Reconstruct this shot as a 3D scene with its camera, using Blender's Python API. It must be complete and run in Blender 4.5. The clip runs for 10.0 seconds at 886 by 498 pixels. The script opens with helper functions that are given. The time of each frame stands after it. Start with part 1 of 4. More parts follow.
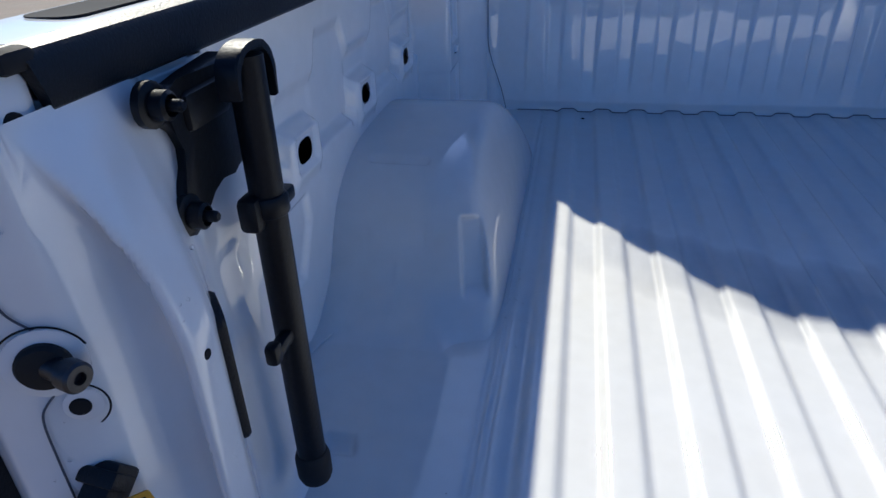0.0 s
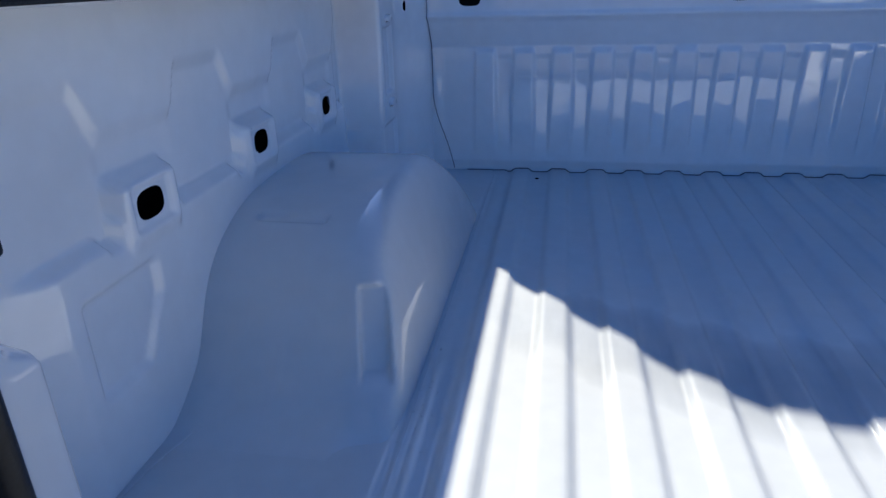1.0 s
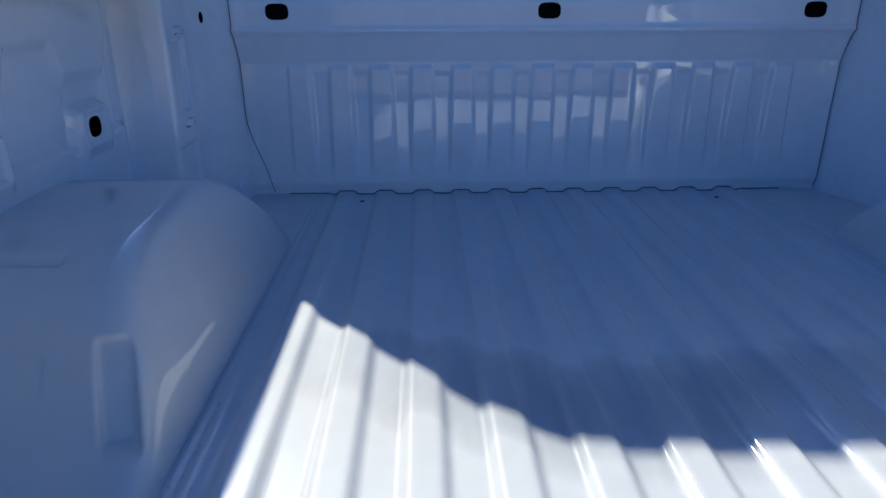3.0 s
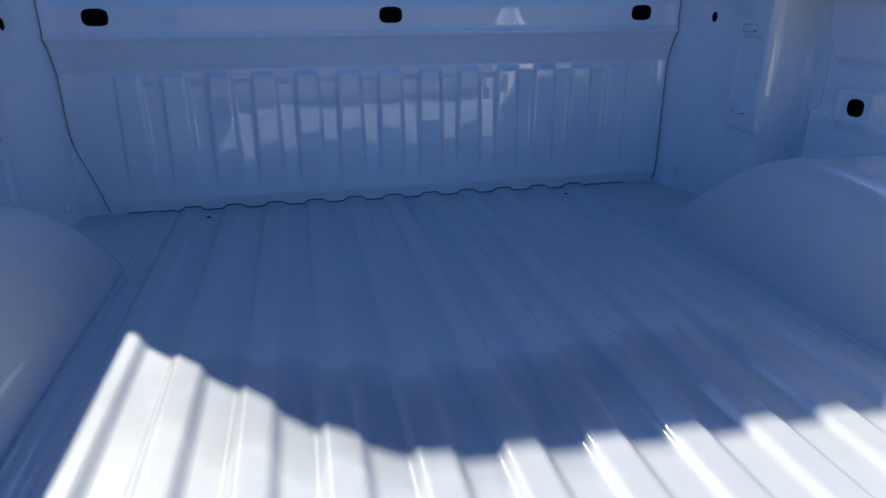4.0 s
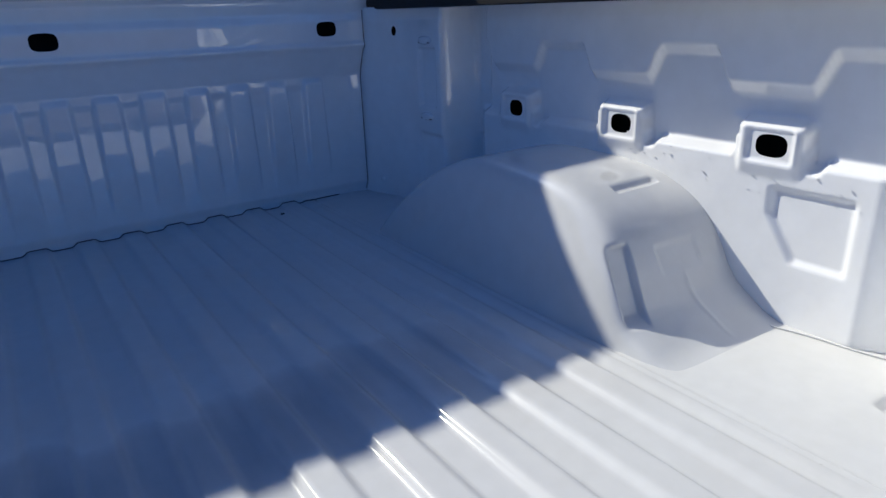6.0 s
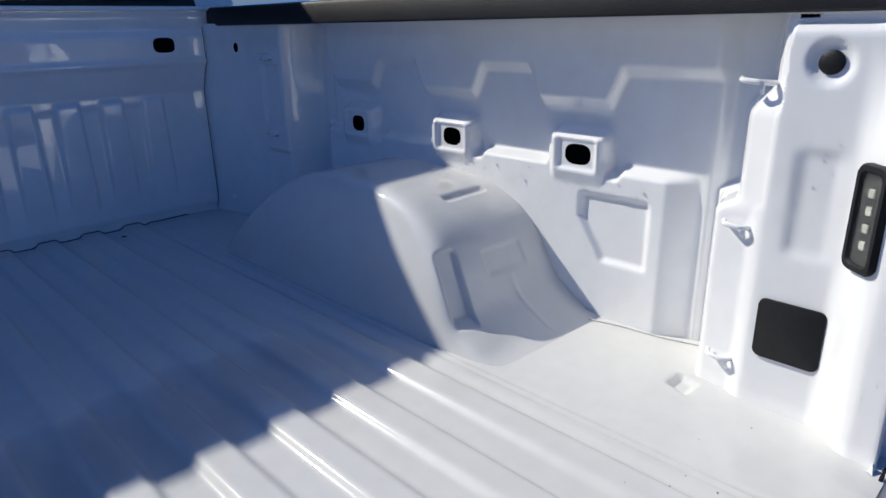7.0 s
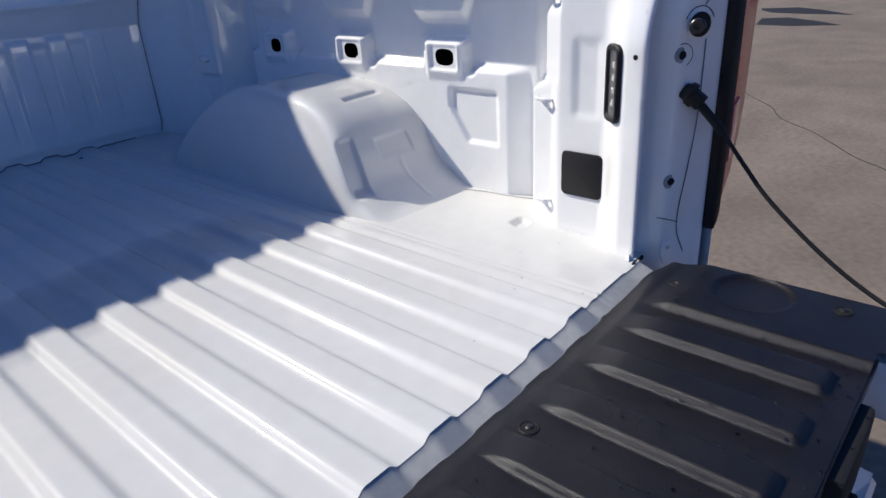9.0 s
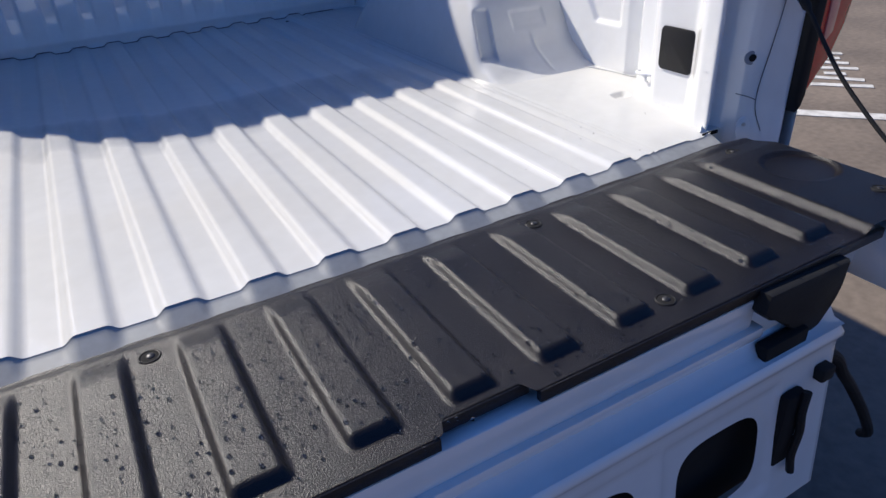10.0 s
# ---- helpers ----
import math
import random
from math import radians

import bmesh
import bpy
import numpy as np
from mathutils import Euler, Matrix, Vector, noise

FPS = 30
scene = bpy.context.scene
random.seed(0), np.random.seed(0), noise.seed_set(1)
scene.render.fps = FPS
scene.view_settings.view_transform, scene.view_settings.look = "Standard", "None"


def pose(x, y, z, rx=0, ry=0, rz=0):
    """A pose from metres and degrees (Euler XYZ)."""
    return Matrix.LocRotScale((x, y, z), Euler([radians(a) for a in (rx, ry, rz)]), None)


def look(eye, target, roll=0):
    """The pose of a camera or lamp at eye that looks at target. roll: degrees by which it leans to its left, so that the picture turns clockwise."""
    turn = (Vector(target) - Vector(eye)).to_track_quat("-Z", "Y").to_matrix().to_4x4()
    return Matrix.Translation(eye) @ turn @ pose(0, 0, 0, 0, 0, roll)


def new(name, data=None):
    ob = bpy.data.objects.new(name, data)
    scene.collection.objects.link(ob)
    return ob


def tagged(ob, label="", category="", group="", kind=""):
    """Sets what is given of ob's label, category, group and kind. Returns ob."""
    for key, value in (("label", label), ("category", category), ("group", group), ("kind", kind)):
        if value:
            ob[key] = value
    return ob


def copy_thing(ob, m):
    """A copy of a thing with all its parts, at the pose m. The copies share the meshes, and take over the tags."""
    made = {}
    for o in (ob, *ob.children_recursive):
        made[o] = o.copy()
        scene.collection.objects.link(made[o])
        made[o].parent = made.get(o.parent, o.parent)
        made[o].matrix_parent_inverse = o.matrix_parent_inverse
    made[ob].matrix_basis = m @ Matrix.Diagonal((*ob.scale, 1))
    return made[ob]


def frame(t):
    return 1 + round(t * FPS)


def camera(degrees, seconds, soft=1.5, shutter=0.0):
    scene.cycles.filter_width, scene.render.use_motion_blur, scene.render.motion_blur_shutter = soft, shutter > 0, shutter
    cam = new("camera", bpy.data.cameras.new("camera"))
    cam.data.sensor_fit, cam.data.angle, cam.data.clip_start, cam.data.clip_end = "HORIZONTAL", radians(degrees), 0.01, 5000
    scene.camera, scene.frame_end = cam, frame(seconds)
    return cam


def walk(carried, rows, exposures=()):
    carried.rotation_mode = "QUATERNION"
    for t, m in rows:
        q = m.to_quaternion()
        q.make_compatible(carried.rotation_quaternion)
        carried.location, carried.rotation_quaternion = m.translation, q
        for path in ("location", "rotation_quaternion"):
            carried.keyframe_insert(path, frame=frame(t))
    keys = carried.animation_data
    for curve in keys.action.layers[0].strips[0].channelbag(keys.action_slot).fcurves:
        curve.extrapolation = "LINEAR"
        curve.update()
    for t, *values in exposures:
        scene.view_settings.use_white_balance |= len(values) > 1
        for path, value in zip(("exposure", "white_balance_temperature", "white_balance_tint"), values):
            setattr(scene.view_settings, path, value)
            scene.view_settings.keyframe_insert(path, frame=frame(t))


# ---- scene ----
cam = camera(68.3, 10.0)
PATH = [
    (0, (-0.523, -0.328, 1.537), (-0.886, 1.387, 0.574), -2.2),
    (0.5, (-0.486, -0.22, 1.49), (-0.838, 1.547, 0.622), -1.7),
    (1, (-0.436, -0.125, 1.442), (-0.768, 1.69, 0.669), -1.7),
    (1.5, (-0.397, -0.063, 1.422), (-0.674, 1.778, 0.687), -2.1),
    (2, (-0.368, -0.026, 1.43), (-0.522, 1.826, 0.695), -1.0),
    (3.5, (-0.28, -0.012, 1.408), (-0.09, 1.848, 0.699), -0.3),
    (4, (-0.233, 0.005, 1.412), (0.156, 1.835, 0.705), -0.3),
    (4.5, (-0.209, 0.022, 1.4), (0.391, 1.801, 0.709), -0.9),
    (5, (-0.174, 0.025, 1.402), (0.583, 1.739, 0.704), -1.3),
    (5.5, (-0.152, 0.014, 1.413), (0.748, 1.66, 0.718), -1.4),
    (6.8, (-0.079, -0.093, 1.437), (1.191, 1.3, 0.771), -1.6),
    (7, (-0.072, -0.107, 1.425), (1.249, 1.246, 0.772), -1.1),
    (7.5, (-0.048, -0.141, 1.417), (1.351, 1.13, 0.761), -1.5),
    (8, (-0.058, -0.171, 1.41), (1.413, 1.006, 0.741), -1.5),
    (8.5, (-0.133, -0.289, 1.423), (1.333, 0.859, 0.695), -3.6),
    (9, (-0.237, -0.455, 1.426), (1.105, 0.768, 0.588), -3.6),
    (9.5, (-0.227, -0.631, 1.406), (0.838, 0.782, 0.475), -3.4),
    (10, (-0.242, -0.797, 1.369), (0.565, 0.726, 0.354), -3.8),
]
EXPOSURE = [(0.0, 0.49, 4310, 13), (0.5, 0.60, 4270, 13), (1.0, 0.62, 4240, 13), (2.0, 0.42, 4200, 12), (3.5, 0.38, 4170, 13), (5.0, 0.30, 4260, 14), (5.5, 0.12, 4260, 14), (7.0, -0.08, 4310, 15), (7.5, -0.18, 4330, 15), (8.5, 0.0, 4350, 16), (10.0, 0.20, 4390, 18)]
walk(cam, [(t, look(eye, target, roll)) for t, eye, target, roll in PATH], EXPOSURE)

# ---- world, sun, exposure ----
SUN_FROM = Vector((-0.50, 1.09, 1.0)).normalized()
world = bpy.data.worlds.new("sky")
scene.world = world
world.use_nodes = True
wn = world.node_tree.nodes
sky = wn.new("ShaderNodeTexSky")
sky.sky_type = "NISHITA"
sky.sun_disc = False
sky.sun_elevation = math.asin(SUN_FROM.z)
sky.sun_rotation = math.atan2(SUN_FROM.x, SUN_FROM.y)
sky.air_density = 1.0
sky.dust_density = 1.6
sky.ozone_density = 4.5
wn["Background"].inputs["Strength"].default_value = 0.0535
world.node_tree.links.new(sky.outputs["Color"], wn["Background"].inputs["Color"])
sun_lamp = bpy.data.lights.new("sun", "SUN")
sun_lamp.energy = 5.8
sun_lamp.angle = radians(0.8)
sun_lamp.color = (1.0, 0.715, 0.345)
new("sun", sun_lamp).matrix_world = look(SUN_FROM * 30, (0, 0, 0))


# ---- materials ----
def material(name, colour, rough, metal=0.0, coat=0.0, spread=0.06, scale=3.0, grain=60.0, bump=0.0, rough_spread=0.08,
             ior=1.45, transmission=0.0, base_gloss=0.5, gloss_tint=(1, 1, 1), dark=None, dark_amount=0.0, dark_scale=9.0, wave=0.0, coat_rough=0.03, coat_ior=1.66):
    """A principled surface: broad and fine variation of colour, uneven gloss, fine relief, and an optional second tone in patches."""
    m = bpy.data.materials.new(name)
    m.use_nodes = True
    n, l = m.node_tree.nodes, m.node_tree.links
    b = n["Principled BSDF"]
    co = n.new("ShaderNodeTexCoord")
    broad = n.new("ShaderNodeTexNoise")
    broad.inputs["Scale"].default_value = scale
    broad.inputs["Detail"].default_value = 5
    fine = n.new("ShaderNodeTexNoise")
    fine.inputs["Scale"].default_value = grain
    fine.inputs["Detail"].default_value = 3
    for t in (broad, fine):
        l.new(co.outputs["Object"], t.inputs["Vector"])
    both = n.new("ShaderNodeMath")
    both.operation = "ADD"
    l.new(broad.outputs["Fac"], both.inputs[0])
    l.new(fine.outputs["Fac"], both.inputs[1])
    ramp = n.new("ShaderNodeMapRange")
    ramp.inputs["From Min"].default_value, ramp.inputs["From Max"].default_value = 0.7, 1.3
    ramp.inputs["To Min"].default_value, ramp.inputs["To Max"].default_value = 1 - spread, 1 + spread
    l.new(both.outputs[0], ramp.inputs["Value"])
    mul = n.new("ShaderNodeVectorMath")
    mul.operation = "SCALE"
    mul.inputs[0].default_value = colour
    l.new(ramp.outputs[0], mul.inputs["Scale"])
    out = mul.outputs[0]
    if dark is not None:
        patch = n.new("ShaderNodeTexNoise")
        patch.inputs["Scale"].default_value = dark_scale
        patch.inputs["Detail"].default_value = 6
        l.new(co.outputs["Object"], patch.inputs["Vector"])
        cut = n.new("ShaderNodeMapRange")
        cut.inputs["From Min"].default_value, cut.inputs["From Max"].default_value = 0.45, 0.75
        cut.inputs["To Max"].default_value = dark_amount
        l.new(patch.outputs["Fac"], cut.inputs["Value"])
        mix = n.new("ShaderNodeMix")
        mix.data_type = "RGBA"
        l.new(cut.outputs[0], mix.inputs[0])
        l.new(out, mix.inputs[6])
        mix.inputs[7].default_value = (*dark, 1)
        out = mix.outputs[2]
    l.new(out, b.inputs["Base Color"])
    gloss = n.new("ShaderNodeMapRange")
    gloss.inputs["From Min"].default_value, gloss.inputs["From Max"].default_value = 0.3, 0.7
    gloss.inputs["To Min"].default_value = max(0.0, rough - rough_spread)
    gloss.inputs["To Max"].default_value = min(1.0, rough + rough_spread)
    l.new(broad.outputs["Fac"], gloss.inputs["Value"])
    l.new(gloss.outputs[0], b.inputs["Roughness"])
    b.inputs["Metallic"].default_value = metal
    b.inputs["IOR"].default_value = ior
    b.inputs["Specular IOR Level"].default_value = base_gloss
    b.inputs["Specular Tint"].default_value = (*gloss_tint, 1)
    b.inputs["Coat Weight"].default_value = coat
    b.inputs["Coat Roughness"].default_value = coat_rough
    b.inputs["Coat IOR"].default_value = coat_ior
    b.inputs["Transmission Weight"].default_value = transmission
    if wave:
        # faint waviness of pressed sheet metal
        roll = n.new("ShaderNodeTexNoise")
        roll.inputs["Scale"].default_value = 7.0
        roll.inputs["Detail"].default_value = 2
        l.new(co.outputs["Object"], roll.inputs["Vector"])
        rel = n.new("ShaderNodeBump")
        rel.inputs["Strength"].default_value = wave
        rel.inputs["Distance"].default_value = 0.01
        l.new(roll.outputs["Fac"], rel.inputs["Height"])
        l.new(rel.outputs["Normal"], b.inputs["Coat Normal"])
    if bump:
        rel = n.new("ShaderNodeBump")
        rel.inputs["Strength"].default_value = bump
        rel.inputs["Distance"].default_value = 0.002
        l.new(fine.outputs["Fac"], rel.inputs["Height"])
        l.new(rel.outputs["Normal"], b.inputs["Normal"])
    return m


PAINT = material("white_paint", (0.865, 0.87, 0.875), 0.40, wave=0.06, coat=1.0, base_gloss=0.12, spread=0.025, scale=2.2, grain=25, rough_spread=0.06,
                 dark=(0.66, 0.64, 0.60), dark_amount=0.22, dark_scale=7.0)
PAINT_BED = material("bed_paint", (0.895, 0.90, 0.905), 0.42, wave=0.16, coat=1.0, coat_ior=1.8, base_gloss=0.12, spread=0.03, scale=2.6, grain=30, rough_spread=0.08,
                     dark=(0.66, 0.64, 0.60), dark_amount=0.25, dark_scale=5.0)
# bed paint darkened for the floor: some of its shade is in the colour
PAINT_FLOOR = material("darkened_floor_paint", (0.63, 0.635, 0.635), 0.46, coat_rough=0.075, wave=0.12, coat=0.5, base_gloss=0.12, spread=0.035, scale=2.6, grain=30, rough_spread=0.10,
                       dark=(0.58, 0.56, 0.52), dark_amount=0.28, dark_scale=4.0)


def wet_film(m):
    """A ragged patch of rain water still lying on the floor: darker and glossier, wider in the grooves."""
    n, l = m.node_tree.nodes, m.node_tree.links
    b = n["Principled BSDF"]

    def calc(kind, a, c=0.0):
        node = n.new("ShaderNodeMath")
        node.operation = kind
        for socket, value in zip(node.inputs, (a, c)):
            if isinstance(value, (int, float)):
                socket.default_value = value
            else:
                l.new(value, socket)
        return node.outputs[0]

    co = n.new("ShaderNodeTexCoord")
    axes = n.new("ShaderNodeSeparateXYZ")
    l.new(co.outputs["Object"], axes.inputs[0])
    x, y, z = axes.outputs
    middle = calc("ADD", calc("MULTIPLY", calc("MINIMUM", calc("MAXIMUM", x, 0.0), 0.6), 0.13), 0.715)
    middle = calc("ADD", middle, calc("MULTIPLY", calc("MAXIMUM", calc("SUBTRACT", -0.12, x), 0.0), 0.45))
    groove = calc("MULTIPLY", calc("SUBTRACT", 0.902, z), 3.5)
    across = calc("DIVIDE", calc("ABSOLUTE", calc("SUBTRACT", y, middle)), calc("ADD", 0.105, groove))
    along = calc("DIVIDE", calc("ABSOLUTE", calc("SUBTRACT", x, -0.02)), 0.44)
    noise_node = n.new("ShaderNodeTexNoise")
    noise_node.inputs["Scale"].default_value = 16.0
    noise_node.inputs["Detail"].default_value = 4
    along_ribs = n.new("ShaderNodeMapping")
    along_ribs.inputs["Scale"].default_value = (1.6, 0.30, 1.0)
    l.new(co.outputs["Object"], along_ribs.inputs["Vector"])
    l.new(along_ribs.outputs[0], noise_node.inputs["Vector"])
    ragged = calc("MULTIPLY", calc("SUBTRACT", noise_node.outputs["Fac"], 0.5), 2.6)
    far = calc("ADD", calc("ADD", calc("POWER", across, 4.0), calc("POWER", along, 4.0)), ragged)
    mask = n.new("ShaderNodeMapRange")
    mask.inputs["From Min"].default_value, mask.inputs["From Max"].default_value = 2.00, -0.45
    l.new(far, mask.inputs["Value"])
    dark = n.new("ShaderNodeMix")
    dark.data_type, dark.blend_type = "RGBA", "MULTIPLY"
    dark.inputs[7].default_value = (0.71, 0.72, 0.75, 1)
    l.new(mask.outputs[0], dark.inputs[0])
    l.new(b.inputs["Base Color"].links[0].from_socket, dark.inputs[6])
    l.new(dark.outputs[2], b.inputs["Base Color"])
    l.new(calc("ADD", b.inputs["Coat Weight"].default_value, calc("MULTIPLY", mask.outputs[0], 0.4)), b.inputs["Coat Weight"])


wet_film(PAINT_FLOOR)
# arch copy of the bed paint, darkened to follow the floor's painted-in shade
PAINT_HOUSE = material("darkened_arch_paint", (0.665, 0.67, 0.67), 0.42, wave=0.14, coat=0.9, base_gloss=0.12, spread=0.03, scale=2.6, grain=30, rough_spread=0.08,
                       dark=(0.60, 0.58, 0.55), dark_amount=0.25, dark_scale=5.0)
PAINT_FRONT = material("glossy_front_paint", (0.90, 0.905, 0.91), 0.42, wave=0.14, coat=1.0, coat_ior=2.0, base_gloss=0.12, spread=0.03, scale=2.6, grain=30, rough_spread=0.08,
                       dark=(0.70, 0.68, 0.64), dark_amount=0.2, dark_scale=5.0)
BLACK_TUBE = material("black_coated_steel", (0.008, 0.0085, 0.010), 0.42, base_gloss=0.3, spread=0.25, scale=9, grain=220, bump=0.15)
BLACK_PLASTIC = material("black_plastic", (0.013, 0.013, 0.0145), 0.50, base_gloss=0.35, spread=0.2, scale=8, grain=400, bump=0.3)
LINER = material("textured_black_plastic", (0.0095, 0.0088, 0.0105), 0.36, spread=0.3, scale=7, grain=750, bump=0.42, rough_spread=0.04, base_gloss=0.52, gloss_tint=(0.94, 0.95, 1.0),
                 dark=(0.021, 0.018, 0.018), dark_amount=0.35, dark_scale=14)
RUBBER = material("black_rubber", (0.012, 0.012, 0.013), 0.75, spread=0.2, scale=12, grain=150, bump=0.2)
# near-black colour standing in for the shade inside holes, gaps and openings
VOID = material("gap_shade_black", (0.008, 0.008, 0.009), 0.9, spread=0.2)
SEALANT = material("grey_seam_sealer", (0.30, 0.31, 0.34), 0.6, spread=0.2, scale=20, grain=120, bump=0.4)
SILL = material("dull_grey_sill", (0.36, 0.375, 0.39), 0.55, spread=0.10, scale=8, grain=90, dark=(0.30, 0.30, 0.30), dark_amount=0.4, dark_scale=14)
SEAM = material("dark_blue_grey_seam", (0.075, 0.085, 0.11), 0.6, spread=0.5, scale=16, grain=140)
STEEL = material("zinc_steel", (0.55, 0.55, 0.54), 0.35, metal=1.0, spread=0.15, scale=14, grain=200)
DARK_STEEL = material("dark_steel", (0.07, 0.07, 0.075), 0.42, metal=0.8, spread=0.2, scale=14, grain=200)
GLASS_DARK = material("tinted_glass", (0.012, 0.014, 0.016), 0.04, spread=0.1, rough_spread=0.02)
LENS_CLEAR = material("clear_lens", (0.55, 0.56, 0.57), 0.03, spread=0.01, transmission=1.0, rough_spread=0.03)
LENS_RED = material("red_lens", (0.50, 0.005, 0.010), 0.22, coat=0.25, spread=0.15, scale=12, grain=90, rough_spread=0.04)
LENS_PALE = material("pale_red_lens", (0.60, 0.20, 0.19), 0.15, coat=1.0, spread=0.1, scale=12, grain=90, rough_spread=0.04)
CHIP = material("led_chip", (0.60, 0.60, 0.58), 0.3, spread=0.1, scale=60, grain=200)
CHROME = material("chrome", (0.75, 0.75, 0.76), 0.12, metal=1.0, spread=0.05)
LAMP_GREY = material("dark_grey_reflector", (0.085, 0.088, 0.092), 0.35, spread=0.3, scale=30, grain=160)
YELLOW = material("yellow_tag", (0.75, 0.42, 0.03), 0.5, spread=0.08, scale=30)
INK = material("black_ink", (0.02, 0.02, 0.02), 0.6, spread=0.1)
ASPHALT = material("worn_asphalt", (0.192, 0.160, 0.127), 0.88, spread=0.24, scale=2.2, grain=26, bump=0.35,
                   dark=(0.105, 0.088, 0.072), dark_amount=0.55, dark_scale=0.45)
GRIT = material("dark_grit", (0.10, 0.085, 0.07), 0.9, spread=0.3, scale=60)
# black for the shadow painted on the ground and for the asphalt crack
SHADOW_CRACK_BLACK = material("shadow_and_crack_black", (0.022, 0.021, 0.021), 0.75, spread=0.3, scale=4, grain=60, bump=0.6)
LINE_PAINT = material("worn_road_paint", (0.68, 0.67, 0.64), 0.75, spread=0.12, scale=5, grain=70, bump=0.5,
                      dark=(0.25, 0.23, 0.2), dark_amount=0.7, dark_scale=12)
TYRE = material("tyre_rubber", (0.02, 0.02, 0.02), 0.85, spread=0.2, scale=10, grain=80, bump=0.3)
DROP = material("water", (1, 1, 1), 0.03,  spread=0.0, ior=1.38, transmission=1.0, rough_spread=0.02)


# ---- mesh helpers ----
def finish(ob, mat, parent, label, smooth):
    ob.data.materials.append(mat)
    if smooth:
        ob.data.shade_smooth()
    if parent is not None:
        ob.parent = parent
    if label:
        ob["label"] = label
    return ob


def part(name, bm, mat, parent=None, label="", smooth=False, sharp=35):
    """Links a bmesh as one mesh object under a thing or a part."""
    bmesh.ops.recalc_face_normals(bm, faces=bm.faces[:])
    me = bpy.data.meshes.new(name)
    bm.to_mesh(me)
    bm.free()
    ob = finish(new(name, me), mat, parent, label, smooth)
    if smooth:
        me.set_sharp_from_angle(angle=radians(sharp))
    return ob


def raw(name, verts, faces, mat, parent=None, label="", smooth=True, sharp=40):
    me = bpy.data.meshes.new(name)
    me.from_pydata([tuple(v) for v in verts], [], faces)
    me.update()
    ob = finish(new(name, me), mat, parent, label, smooth)
    if smooth and sharp:
        me.set_sharp_from_angle(angle=radians(sharp))
    return ob


def rbox(bm, lo, hi, bevel=0.003, segments=2):
    """A box from corner lo to corner hi with rounded edges."""
    ret = bmesh.ops.create_cube(bm, size=1.0)
    vs = ret["verts"]
    for v in vs:
        v.co = Vector([lo[i] + (v.co[i] + 0.5) * (hi[i] - lo[i]) for i in range(3)])
    if bevel:
        es = list({e for v in vs for e in v.link_edges})
        bmesh.ops.bevel(bm, geom=es, offset=bevel, segments=segments, affect="EDGES", profile=0.5)
    return bm


def box_part(name, lo, hi, mat, parent, label="", bevel=0.003):
    return part(name, rbox(bmesh.new(), lo, hi, bevel), mat, parent, label, smooth=True)


def prism(bm, outline, to3d, depth, bevel=0.0, segments=2):
    """Extrudes a 2D outline; to3d(a, b, d) gives the place at depth d."""
    n = len(outline)
    lo = [bm.verts.new(to3d(a, b, 0.0)) for a, b in outline]
    hi = [bm.verts.new(to3d(a, b, depth)) for a, b in outline]
    bm.faces.new(lo[::-1])
    top = bm.faces.new(hi)
    for i in range(n):
        bm.faces.new((lo[i], lo[(i + 1) % n], hi[(i + 1) % n], hi[i]))
    if bevel:
        bmesh.ops.bevel(bm, geom=list(top.edges), offset=bevel, segments=segments, affect="EDGES", profile=0.5)
    return bm


def rounded(w, h, r, n=5):
    """The outline of a rounded rectangle about the origin."""
    pts = []
    for cx, cy, a0 in ((w / 2 - r, h / 2 - r, 0), (-w / 2 + r, h / 2 - r, 90), (-w / 2 + r, -h / 2 + r, 180), (w / 2 - r, -h / 2 + r, 270)):
        for i in range(n + 1):
            a = radians(a0 + 90 * i / n)
            pts.append((cx + r * math.cos(a), cy + r * math.sin(a)))
    return pts


def lathe(bm, rings, m, n=24):
    """Rings of (radius, height) turned about the z axis of m."""
    rows = []
    for r, h in rings:
        rows.append([bm.verts.new(m @ Vector((r * math.cos(2 * math.pi * i / n), r * math.sin(2 * math.pi * i / n), h))) for i in range(n)])
    for a, b in zip(rows, rows[1:]):
        for i in range(n):
            bm.faces.new((a[i], a[(i + 1) % n], b[(i + 1) % n], b[i]))
    bm.faces.new(rows[0][::-1])
    bm.faces.new(rows[-1])
    return bm


def tube(bm, points, radius, n=12):
    """A round bar along points."""
    pts = [Vector(p) for p in points]
    rows = []
    side = None
    for i, p in enumerate(pts):
        d = (pts[min(i + 1, len(pts) - 1)] - pts[max(i - 1, 0)]).normalized()
        if side is None:
            side = d.orthogonal().normalized()
        side = (side - d * side.dot(d)).normalized()
        up = d.cross(side)
        r = radius[i] if isinstance(radius, (list, tuple)) else radius
        rows.append([bm.verts.new(p + r * (math.cos(2 * math.pi * k / n) * side + math.sin(2 * math.pi * k / n) * up)) for k in range(n)])
    for a, b in zip(rows, rows[1:]):
        for k in range(n):
            bm.faces.new((a[k], a[(k + 1) % n], b[(k + 1) % n], b[k]))
    bm.faces.new(rows[0][::-1])
    bm.faces.new(rows[-1])
    return bm


